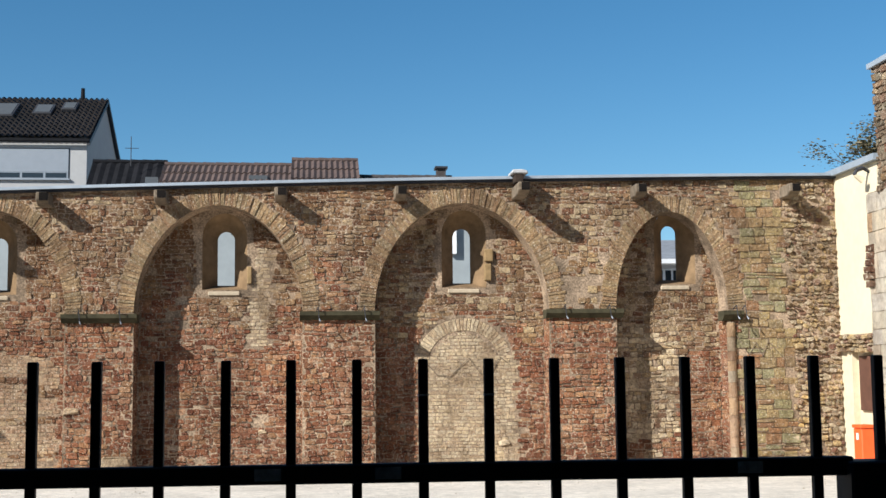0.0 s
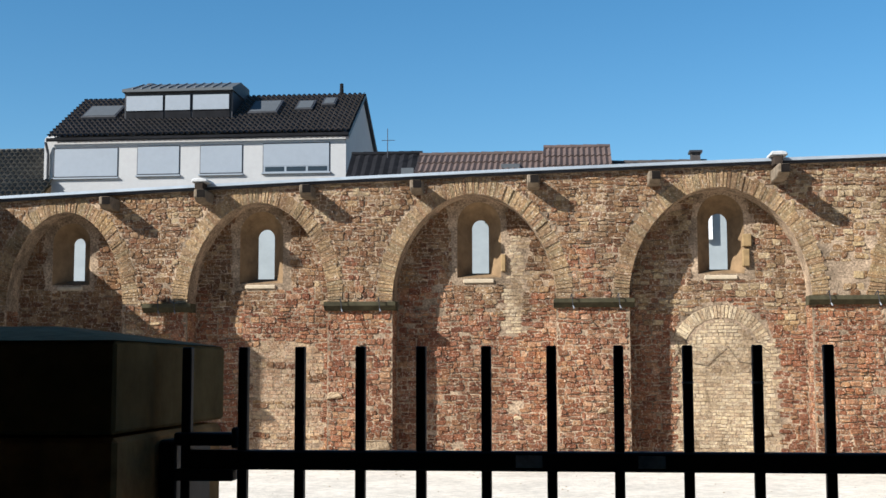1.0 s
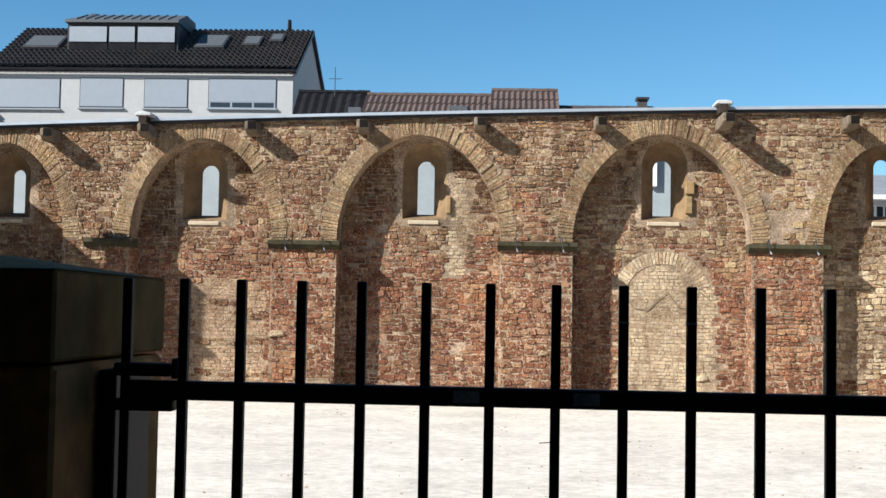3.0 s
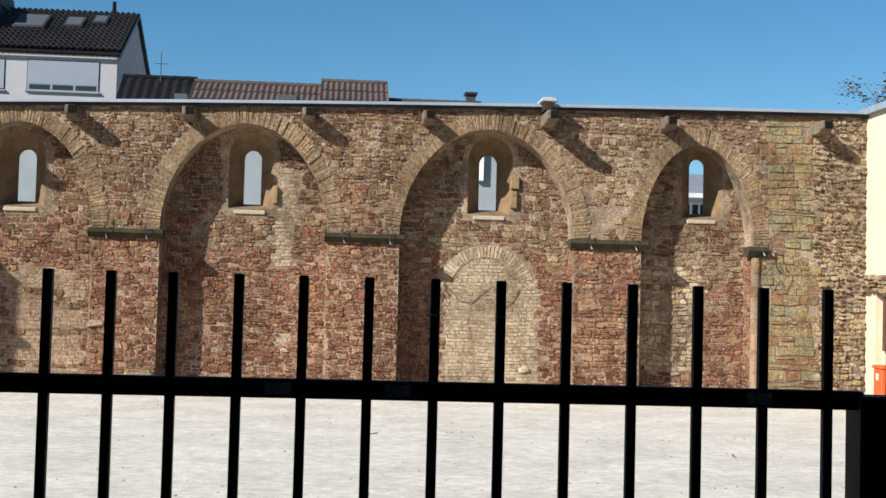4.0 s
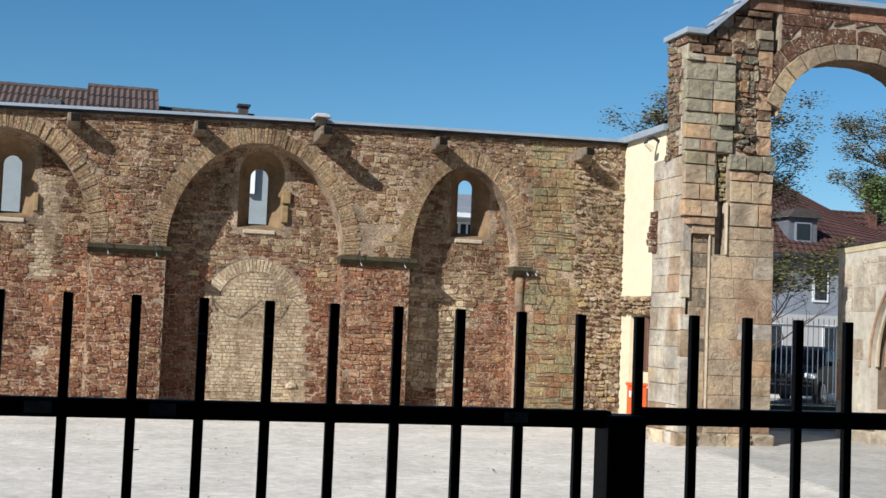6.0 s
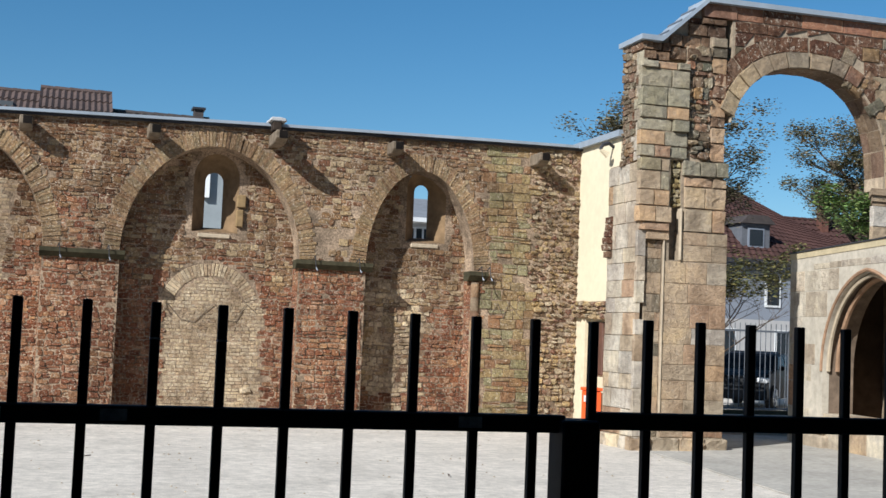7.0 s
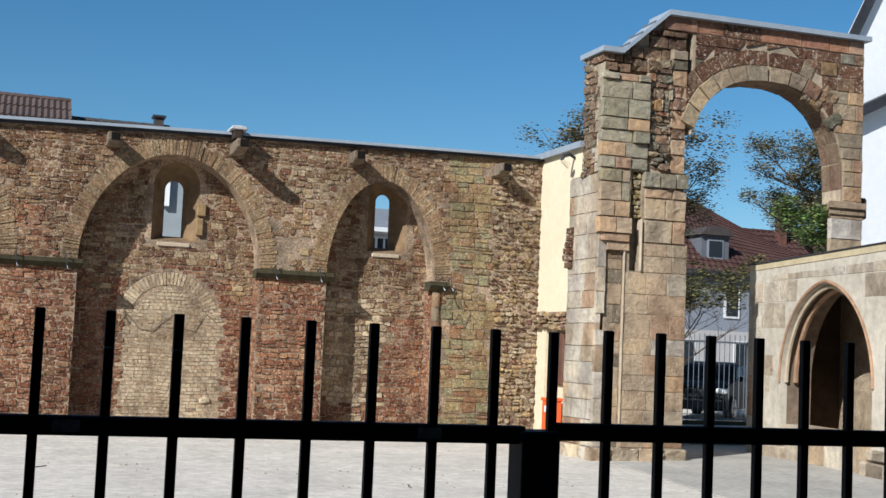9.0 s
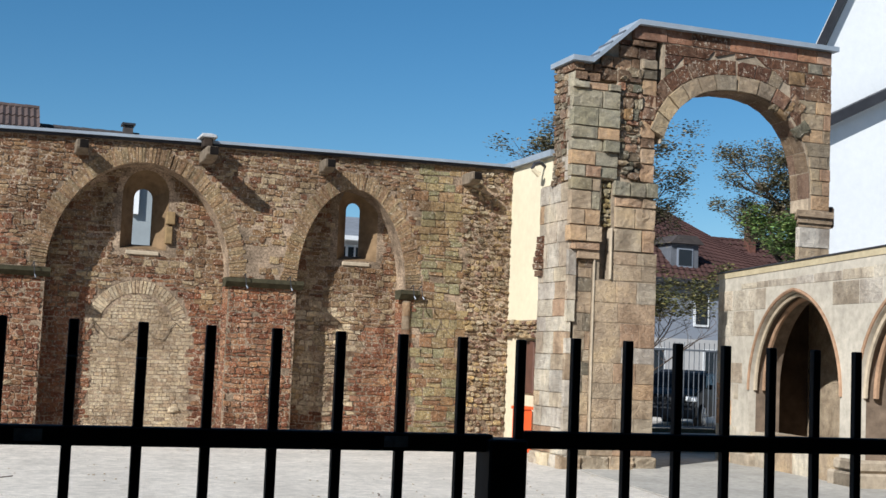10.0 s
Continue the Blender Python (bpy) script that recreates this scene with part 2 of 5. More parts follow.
gateway_plaster = surface("unseen_gateway_plaster", (0.15, 0.125, 0.095), 0.93, scale=9, vary=0.2, bump=0.2)
cap_stone = surface("grey_cap_stone", (0.25, 0.17, 0.105), 0.9, scale=20, vary=0.25, bump=0.2)
shaft_stone = surface("reddish_pillar_shaft", (0.30, 0.155, 0.065), 0.93, scale=9, vary=0.35, bump=0.5)
pillar_stone = surface("sandstone_gate_pillar", (0.16, 0.10, 0.045), 0.93, scale=9, vary=0.3, bump=0.5)
paving = surface("grey_paving", (0.385, 0.36, 0.32), 0.95, scale=10, vary=0.2, bump=0.3)
bitumen = surface("black_bitumen_roof", (0.012, 0.012, 0.014), 0.8, scale=6, vary=0.3, bump=0.1)
dark_glass, _nt, _b = material("dark_window_glass", 0.05)
_b.inputs["Base Color"].default_value = (0.02, 0.025, 0.03, 1)

car_paint.node_tree.nodes["Principled BSDF"].inputs["Roughness"].default_value = 0.3
for _m in (black_iron, dark_trim):
    _m.node_tree.nodes["Principled BSDF"].inputs["Specular IOR Level"].default_value = 0.2
for _m in (pillar_stone, shaft_stone, cap_stone):
    _m.node_tree.nodes["Principled BSDF"].inputs["Specular IOR Level"].default_value = 0.0
for _m in (car_paint, bitumen):
    _m.node_tree.nodes["Principled BSDF"].inputs["Specular IOR Level"].default_value = 0.06


def leaf_material(name, colours):
    m, nt, b = material(name, 0.6)
    r = ramp(nt, [(k / len(colours), c) for k, c in enumerate(colours)])
    nt.links.new(nt.nodes.new("ShaderNodeNewGeometry").outputs["Random Per Island"], r.inputs[0])
    nt.links.new(r.outputs[0], b.inputs["Base Color"])
    return m


olive_leaf = leaf_material("olive_autumn_leaf", [(0.12, 0.115, 0.05), (0.17, 0.14, 0.075), (0.085, 0.09, 0.035), (0.22, 0.17, 0.095), (0.06, 0.055, 0.03)])
dark_leaf = leaf_material("dark_olive_leaf", [(0.05, 0.055, 0.016), (0.085, 0.08, 0.022), (0.035, 0.038, 0.012), (0.13, 0.11, 0.03)])
green_leaf = leaf_material("green_leaf", [(0.07, 0.13, 0.028), (0.12, 0.19, 0.045), (0.17, 0.21, 0.055), (0.05, 0.09, 0.02)])

# ---------------------------------------------------------------- mesh helpers


def mesh_of(name, bm, mats):
    me = bpy.data.meshes.new(name)
    bm.normal_update()
    bm.to_mesh(me)
    bm.free()
    for m in (mats if isinstance(mats, (list, tuple)) else [mats]):
        me.materials.append(m)
    return me


def part(name, bm, mat, parent=None, label=""):
    ob = new(name, mesh_of(name, bm, mat))
    if parent:
        ob.parent = parent
    return tagged(ob, label)


def thing(name, label, category, group="", at=(0, 0, 0), kind=""):
    ob = new(name)
    ob.location = at
    ob.empty_display_size = 0.1
    return tagged(ob, label, category, group, kind)


def box(bm, x0, x1, y0, y1, z0, z1, bevel=0.0):
    m = Matrix.Translation(((x0 + x1) / 2, (y0 + y1) / 2, (z0 + z1) / 2)) @ Matrix.Diagonal((abs(x1 - x0), abs(y1 - y0), abs(z1 - z0), 1))
    g = bmesh.ops.create_cube(bm, size=1, matrix=m)
    if bevel:
        es = list({e for v in g["verts"] for e in v.link_edges})
        bmesh.ops.bevel(bm, geom=es, offset=bevel, segments=1, affect="EDGES")
    return g["verts"]


def boxed(*a, bevel=0.0):
    bm = bmesh.new()
    box(bm, *a, bevel=bevel)
    return bm


def prism(bm, outline, y0, y1, axes="xz"):
    """A closed outline swept from y0 to y1."""
    put = (lambda u, v, w: (u, w, v)) if axes == "xz" else ((lambda u, v, w: (w, u, v)) if axes == "yz" else (lambda u, v, w: (u, v, w)))
    a = [bm.verts.new(put(u, v, y0)) for u, v in outline]
    b = [bm.verts.new(put(u, v, y1)) for u, v in outline]
    n = len(outline)
    bm.faces.new(a)
    bm.faces.new(b[::-1])
    for k in range(n):
        bm.faces.new((a[k], b[k], b[(k + 1) % n], a[(k + 1) % n]))
    bmesh.ops.recalc_face_normals(bm, faces=bm.faces[:])


def tube(bm, p, q, r0, r1, sides=8):
    p, q = Vector(p), Vector(q)
    d = (q - p)
    turn = d.to_track_quat("Z", "Y").to_matrix()
    rings = []
    for c, r in ((p, r0), (q, r1)):
        rings.append([bm.verts.new(c + turn @ Vector((r * math.cos(k * math.tau / sides), r * math.sin(k * math.tau / sides), 0))) for k in range(sides)])
    for k in range(sides):
        bm.faces.new((rings[0][k], rings[0][(k + 1) % sides], rings[1][(k + 1) % sides], rings[1][k]))
    bm.faces.new(rings[0][::-1])
    bm.faces.new(rings[1])


def strips(bm, xs, low, high, y0, y1):
    """A solid between y0 and y1 whose lower and upper edges follow low(x) and high(x)."""
    prev = None
    for k, x in enumerate(xs):
        lo, hi = low(x), high(x)
        cur = [bm.verts.new((x, y, z)) for y, z in ((y0, lo), (y0, hi), (y1, hi), (y1, lo))]
        if prev:
            for j in range(4):
                bm.faces.new((prev[j], prev[(j + 1) % 4], cur[(j + 1) % 4], cur[j]))
        else:
            bm.faces.new(cur)
        prev = cur
    bm.faces.new(prev[::-1])
    bmesh.ops.recalc_face_normals(bm, faces=bm.faces[:])


def stone_faces(put, corners, proud, inset, verts, faces, cut=0.0, peak=False):
    """One stone: its corners on the wall (cut off if it is a rough one), and a smaller face that stands proud of it."""
    if cut:
        ring = []
        for k in range(4):
            (a, b), (p, q), (c, d) = corners[k - 1], corners[k], corners[(k + 1) % 4]
            e, f = cut * random.uniform(0.3, 1.6), cut * random.uniform(0.3, 1.6)
            la, lc = math.hypot(a - p, b - q), math.hypot(c - p, d - q)
            e, f = min(e / la, 0.42), min(f / lc, 0.42)
            ring += [(p + (a - p) * e, q + (b - q) * e), (p + (c - p) * f, q + (d - q) * f)]
    else:
        ring = corners
    m = len(ring)
    cx = sum(c[0] for c in ring) / m
    cz = sum(c[1] for c in ring) / m
    n = len(verts)
    for u, v in ring:
        verts.append(put(u, v, -0.004))
    for u, v in ring:
        du, dv = cx - u, cz - v
        verts.append(put(u + math.copysign(min(inset, abs(du) * 0.6), du), v + math.copysign(min(inset, abs(dv) * 0.6), dv), proud * random.uniform(0.65, 1.35)))
    if peak:
        verts.append(put(cx + random.uniform(-.02, .02), cz + random.uniform(-.01, .01), proud * random.uniform(0.9, 1.6)))
        for k in range(m):
            faces.append((n + m + k, n + m + (k + 1) % m, n + 2 * m))
    else:
        faces.append(tuple(range(n + m, n + 2 * m)))
    for k in range(m):
        j = (k + 1) % m
        faces.append((n + k, n + j, n + m + j, n + m + k))


def rubble(u0, u1, v0, v1, inside, put, course=(0.055, 0.12), length=(0.07, 0.21), joint=0.007, proud=(0.0, 0.024), wobble=0.014, keep=None, cut=0.017, wave=0.06, pick=None, inset=0.005):
    """Courses of stones over a rectangle of a wall, where inside(u, v) holds; returns verts and faces, or calls keep for each stone."""
    verts, faces = [], []
    lay = random.Random(int(u0 * 100) + int(v1 * 10))
    v = v0
    while v < v1 - 0.03:
        h = min(lay.uniform(*course), v1 - v)
        u = u0 - lay.uniform(0, length[0])
        while u < u1:
            w = lay.uniform(*length)
            a, b = max(u, u0), min(u + w, u1)
            if b - a > 0.04:
                split = [(v, h)]
                k = lay.uniform(0.4, 0.6)
                if h > 0.10 and lay.random() < 0.25:
                    split = [(v, h * k), (v + h * k, h * (1 - k))]
                for vv, hh in split:
                    g = joint / 2
                    jit = [lay.uniform(-wobble, wobble) for _ in range(8)]
                    vv += wave * noise.noise((a * 1.3, vv * 0.8, 4.0))
                    if pick and not pick((a + b) / 2, vv + hh / 2):
                        continue
                    # the whole stone, or as much of it as fits beside an edge
                    for f0, f1, t1 in ((0, 1, 1), (0, 0.7, 1), (0.3, 1, 1), (0, 0.4, 1), (0.6, 1, 1), (0, 1, 0.55), (0, 0.25, 0.6), (0.75, 1, 0.6)):
                        p, q = a + (b - a) * f0, a + (b - a) * f1
                        if q - p < 0.03:
                            continue
                        top = vv + hh * t1
                        c = [(p + g + jit[0], vv + g + jit[1]), (q - g + jit[2], vv + g + jit[3]), (q - g + jit[4], top - g + jit[5]), (p + g + jit[6], top - g + jit[7])]
                        if all(inside(*e) for e in c):
                            if not (keep and keep(c)):
                                stone_faces(put, c, random.uniform(*proud), inset, verts, faces, cut, cut > 0.008 and random.random() < 0.3)
                            break
            u += w
        v += h
    return verts, faces


def stuff(name, verts, faces, mat, parent, label=""):
    me = bpy.data.meshes.new(name)
    me.from_pydata(verts, [], faces)
    me.materials.append(mat)
    ob = new(name, me)
    ob.parent = parent
    return tagged(ob, label, kind="stuff")


def piece(name, corners, put, proud, mat, parent, inset=0.012, cut=0.0):
    verts, faces = [], []
    stone_faces(put, corners, proud, inset, verts, faces, cut)
    me = bpy.data.meshes.new(name)
    me.from_pydata(verts, [], faces)
    me.materials.append(mat)
    ob = new(name, me)
    ob.parent = parent
    return ob


# ---------------------------------------------------------------- ground
def ground_height(x, y):
    return 0.012 * noise.noise((x * 0.35, y * 0.35, 3)) if y < 60 else 0.0


bm = bmesh.new()
gx = [-600, -150, -60, -30] + [-20 + 1.0 * k for k in range(41)] + [30, 60, 150, 600]
gy = [-200, -60, -20] + [-4 + 1.0 * k for k in range(27)] + [26, 30, 40, 60, 150, 600, 1500]
rows_v = [[bm.verts.new((x, y, ground_height(x, y))) for x in gx] for y in gy]
for j in range(len(gy) - 1):
    for k in range(len(gx) - 1):
        bm.faces.new((rows_v[j][k], rows_v[j][k + 1], rows_v[j + 1][k + 1], rows_v[j + 1][k]))
ground = part("ground", bm, gravel)
tagged(ground, "pale trodden gravel courtyard ground in full sun", "ground", kind="structure")

bm = bmesh.new()
prism(bm, [(8.6, 17.2), (7.2, 8.0), (30.0, 8.0), (30.0, 27.0), (9.6, 27.0), (9.6, 17.2)], 0.005, 0.02, "xy")
tagged(part("pavement", bm, paving), "grey-beige paved strip before the great arch", "pavement", kind="structure")

random.seed(64)
pv, pf = [], []
for _ in range(520):
    x, y, r = random.uniform(-8, 10), random.uniform(8, 21.0), random.uniform(0.005, 0.020)
    n = len(pv)
    for k in range(6):
        t = math.tau * k / 6
        pv.append((x + r * math.cos(t) * random.uniform(0.6, 1.6), y + r * math.sin(t), 0.0))
    pv.append((x, y, r * 0.45 + 0.008))
    pf += [(n + k, n + (k + 1) % 6, n + 6) for k in range(6)]
me = bpy.data.meshes.new("pebbles")
me.from_pydata(pv, [], pf)
me.materials.append(pale_mortar)
tagged(new("pebbles", me), "loose pebbles and crumbs scattered on the gravel", "pebbles", kind="stuff")

for x, y, ln, turn in ((0.35, 15.5, 0.2, 0.1), (4.4, 13.8, 0.14, 1.1)):
    twig = thing("twig", "thin dry brown twig lying on the gravel", "twig")
    bm = bmesh.new()
    p = Vector((x, y, 0.02))
    for k in range(3):
        q = p + Vector((math.cos(turn + 0.25 * k), math.sin(turn + 0.25 * k), 0.06)) * ln / 3
        tube(bm, p, q, 0.008, 0.006, 5)
        p = q
    part("stem", bm, bark, twig)

# ---------------------------------------------------------------- the long ruined wall
D = 21.7
DEPTH = 0.5
# middle, half width, springing height, rise of each blind arch
ARCHES = [(-8.88, 1.06, 2.75, 1.64), (-5.40, 1.245, 2.76, 1.75), (-1.62, 1.405, 2.78, 1.83), (2.53, 1.51, 2.80, 1.86), (6.23, 1.0, 2.80, 1.72)]
# left, right, sill and head of each slit window, on the arch's back wall
SLITS = [(-9.08, -8.85, 3.23, 4.01), (-5.61, -5.30, 3.23, 4.13), (-1.71, -1.41, 3.30, 4.25), (2.46, 2.78, 3.33, 4.31), (6.30, 6.58, 3.38, 4.37)]
X0, X1 = -10.4, 9.26


def wall_top(x):
    t = (x + 10.4) / 19.66
    return 4.64 + 0.88 * t - 0.33 * t * t


def arch_edge(arch, x, grow=0.0):
    c, a, z, b = arch
    u = min(1.0, abs(x - c) / (a + grow))
    return z + (b + grow) * (1 - u ** 1.92) ** (1 / 1.92)


def in_arch(x, z, grow=0.0):
    for A in ARCHES:
        if abs(x - A[0]) < A[1] + (grow if z > A[2] or grow < 0 else 0):
            if z < arch_edge(A, x, grow):
                return True
    return False


wall_north = thing("wall_north", "long ruined sandstone church wall with blind arches", "wall", kind="structure")
# front skin between and above the arches
bm = bmesh.new()
xs = []
edge = X0
for A in ARCHES:
    strips(bm, [edge, A[0] - A[1]], lambda x: -0.1, lambda x: wall_top(x) - 0.05, D, D + DEPTH)
    n = 32
    cs = [A[0] - A[1] * math.cos(math.pi * k / n) for k in range(n + 1)]
    strips(bm, cs, lambda x: arch_edge(A, x), lambda x: wall_top(x) - 0.05, D, D + DEPTH)
    edge = A[0] + A[1]
strips(bm, [edge, X1], lambda x: -0.1, lambda x: wall_top(x) - 0.05, D, D + DEPTH)
bmesh.ops.remove_doubles(bm, verts=bm.verts[:], dist=0.0006)
part("front_skin", bm, mortar, wall_north, "mortared rubble core")
# back skin with the slit windows
bm = bmesh.new()
edge = X0
YB0, YB1 = D + DEPTH + 0.003, D + DEPTH + 0.42
NICHE = 0.235
for A, (l, r, s, h) in zip(ARCHES, SLITS):
    m, hw = (l + r) / 2, (r - l) / 2 + NICHE
    strips(bm, [edge, m - hw], lambda x: -0.1, lambda x: wall_top(x) - 0.06, YB0, YB1)
    strips(bm, [m - hw, m + hw], lambda x: -0.1, lambda x: s - 0.1, YB0, YB1)
    cs = [m - hw * math.cos(math.pi * k / 16) for k in range(17)]
    strips(bm, cs, lambda x: h - 0.12 + math.sqrt(max(0, hw * hw - (x - m) ** 2)) * 1.05, lambda x: wall_top(x) - 0.06, YB0, YB1)
    edge = m + hw
strips(bm, [edge, X1], lambda x: -0.1, lambda x: wall_top(x) - 0.06, YB0, YB1)
bmesh.ops.remove_doubles(bm, verts=bm.verts[:], dist=0.0006)
part("back_skin", bm, mortar, wall_north, "recessed back wall of the arches")


def put_front(u, v, w):
    return (u, D - w, v)


def put_back(u, v, w):
    return (u, YB0 - w, v)


def in_niche(x, z, grow=0.03):
    for l, r, s, h in SLITS:
        m, hw = (l + r) / 2, (r - l) / 2 + NICHE + grow
        if abs(x - m) < hw and s - 0.2 < z < h - 0.1 + math.sqrt(max(0, hw * hw - (x - m) ** 2)) * 1.05:
            return True
    return False


RING = 0.30


def free_front(x, z):
    return z < wall_top(x) - 0.065 and not in_arch(x, z, RING - 0.03) and not in_arch(x, z, -0.025)


def zone_front(x, z):
    """Which stone: tan rubble at the east end and the top, red in the piers."""
    n = noise.noise((x * 0.8, z * 0.8, 1.7)) * 0.5 + noise.noise((x * 3.1, z * 3.1, 7.7)) * 0.55
    if x > 8.32 + n * 0.25:
        return 2
    if x > 7.42:
        return 3
    if x > 2.0 + n * 1.5 and z > 3.0 + n * 0.8:
        return 4
    if z > 4.2 + n and -7 < x < -3:
        return 4
    if z > 3.9 + n or x < -7:
        return 1
    return 0 if z < 2.75 + n * 0.6 else (1 if n > -0.1 else 0)


def bare_front(x, z):
    """Smeared mortar: between the two east arches, and in small patches elsewhere."""
    n = noise.noise((x * 1.7, z * 1.7, 8.3)) * 0.6 + noise.noise((x * 6.1, z * 6.1, 3.3)) * 0.5
    if 3.95 < x < 5.35 and 2.85 < z < 3.75:
        return n > -0.18
    return n > 0.52 or noise.noise((x * 23.0, z * 23.0, 1.1)) > 0.62


pier_pieces = []
for zone, mat, kw in ((0, red_rubble, {}), (1, mix_rubble, {}), (4, warm_rubble, {}), (2, tan_rubble, dict(course=(0.06, 0.12), length=(0.06, 0.16), joint=0.018, proud=(0.0, 0.06), cut=0.026, wave=0.14)), (3, lichen_rubble, dict(course=(0.10, 0.19), length=(0.14, 0.36), proud=(0.006, 0.026), cut=0.012, wave=0.02))):
    random.seed(11)

    def hold(c, zone=zone):
        if zone == 0 and (-0.3 < c[0][0] < 1.1 or 3.95 < c[0][0] < 5.3) and 0.2 < c[0][1] < 2.6 and len(pier_pieces) < 290:
            pier_pieces.append(c)
            return True
        return False
    v, f = rubble(X0, X1, 0.0, 5.3, free_front, put_front, keep=hold, pick=lambda x, z: zone_front(x, z) == zone and not bare_front(x, z), **kw)
    stuff("rubble_stones", v, f, mat, wall_north)
for c in pier_pieces:
    piece("stone", c, put_front, random.uniform(0.004, 0.030), pier_stone, wall_north, 0.009, 0.015)


def free_back(x, z):
    if 0.64 < math.hypot(x - 2.6, z - 1.81) < 0.89 and z > 2.08:
        return False
    if in_niche(x, z, 0.10 + 0.12 * noise.noise((x * 4, z * 4, 0.3))):
        return False
    return any(abs(x - A[0]) < A[1] + 0.02 for A in ARCHES) and in_arch(x, z, 0.06)


def zone_back(x, z):
    n = noise.noise((x * 0.9, z * 0.9, 5.2)) * 0.5 + noise.noise((x * 3.3, z * 3.3, 2.1)) * 0.4
    if 1.82 < x < 3.55 + 0.12 * n and (z < 2.08 or math.hypot(x - 2.6, z - 1.81) < 0.66):
        return 2
    if -5.7 - n < x < -4.3 and z < 2.1 + n * 0.4:
        return 6 if noise.noise((x * 0.9, z * 4.5, 9.1)) > -0.08 or z > 1.75 else 1
    if -1.15 < x < -0.72 + n * 0.2 and 2.2 < z < 3.95:
        return 2
    if x > 5:
        if x < 6.45 + n * 0.5 and 0.5 + n < z < 2.6:
            return 5
        return 3 if z > 1.9 + n else 0
    if x > 1.0 and z > 2.5 + n:
        return 3
    return 1 if z > 3.0 + n * 1.4 or x < -7 else 0


for zone, mat in ((0, red_rubble), (1, mix_rubble), (2, buff_brick), (3, warm_rubble), (5, pale_rubble), (6, rose_brick)):
    random.seed(23)
    kw = dict(course=(0.05, 0.068), length=(0.09, 0.19), joint=0.007, wobble=0.005, proud=(0.0, 0.010), cut=0.006, wave=0.03, inset=0.003) if zone in (2, 6) else {}
    v, f = rubble(X0, X1, 0.0, 4.9, free_back, put_back, pick=lambda x, z: zone_back(x, z) == zone and not bare_front(x + 31.0, z), **kw)
    stuff("brick_infill" if zone in (2, 6) else "rubble_stones", v, f, mat, wall_north, "buff brick infill" if zone in (2, 6) else "")

# stones in the jambs of the arches
for A in ARCHES:
    for side in (-1, 1):
        e = A[0] + side * A[1]
        v, f = rubble(D + 0.02, D + DEPTH, 0.0, A[2] - 0.1, lambda y, z: True, lambda u, v, w: (e - side * w, u, v), proud=(0.004, 0.022))
        stuff("jamb_stones", v, f, red_rubble, wall_north)

# voussoirs round each arch, one piece each
random.seed(5)
far_v, far_f = [], []
for A in ARCHES:
    c, a, z, b = A
    pts = []
    for k in range(241):
        t = math.pi * k / 240
        sx, sz = -math.copysign(abs(math.cos(t)) ** (2 / 1.92), math.cos(t)), abs(math.sin(t)) ** (2 / 1.92)
        pts.append((c + a * sx, z + b * sz, c + (a + RING) * sx, z + (b + RING) * sz))
    run = [0.0]
    for p, q in zip(pts, pts[1:]):
        run.append(run[-1] + math.hypot(q[0] - p[0], q[1] - p[1]))
    n = int(run[-1] / 0.050)
    marks = [0.0]
    for k in range(1, n):
        marks.append((k + random.uniform(-0.25, 0.25)) * run[-1] / n)
    marks.append(run[-1])
    at = lambda s: pts[min(240, max(0, next((i for i, r in enumerate(run) if r >= s), 240)))]
    for s0, s1 in zip(marks, marks[1:]):
        p, q = at(s0), at(s1)
        g = 0.05
        e = random.uniform(-0.16, 0.08)
        mixp = lambda u, v, w: (u[0] + (v[0] - u[0]) * w, u[1] + (v[1] - u[1]) * w)
        lo0, hi0, lo1, hi1 = (p[0], p[1]), (p[2], p[3]), (q[0], q[1]), (q[2], q[3])
        hi0, hi1 = mixp(hi0, lo0, -e), mixp(hi1, lo1, -e)
        cs = [mixp(lo0, lo1, g), mixp(lo0, lo1, 1 - g), mixp(hi0, hi1, 1 - g), mixp(hi0, hi1, g)]
        if A not in ARCHES[2:4]:
            stone_faces(put_front, cs, random.uniform(0.004, 0.02), 0.005, far_v, far_f)
        else:
            piece("voussoir", cs, put_front, random.uniform(0.002, 0.022), arch_stone, wall_north, 0.005)

stuff("voussoir_ring", far_v, far_f, masonry_material("far_arch_stone", ARCH), wall_north)

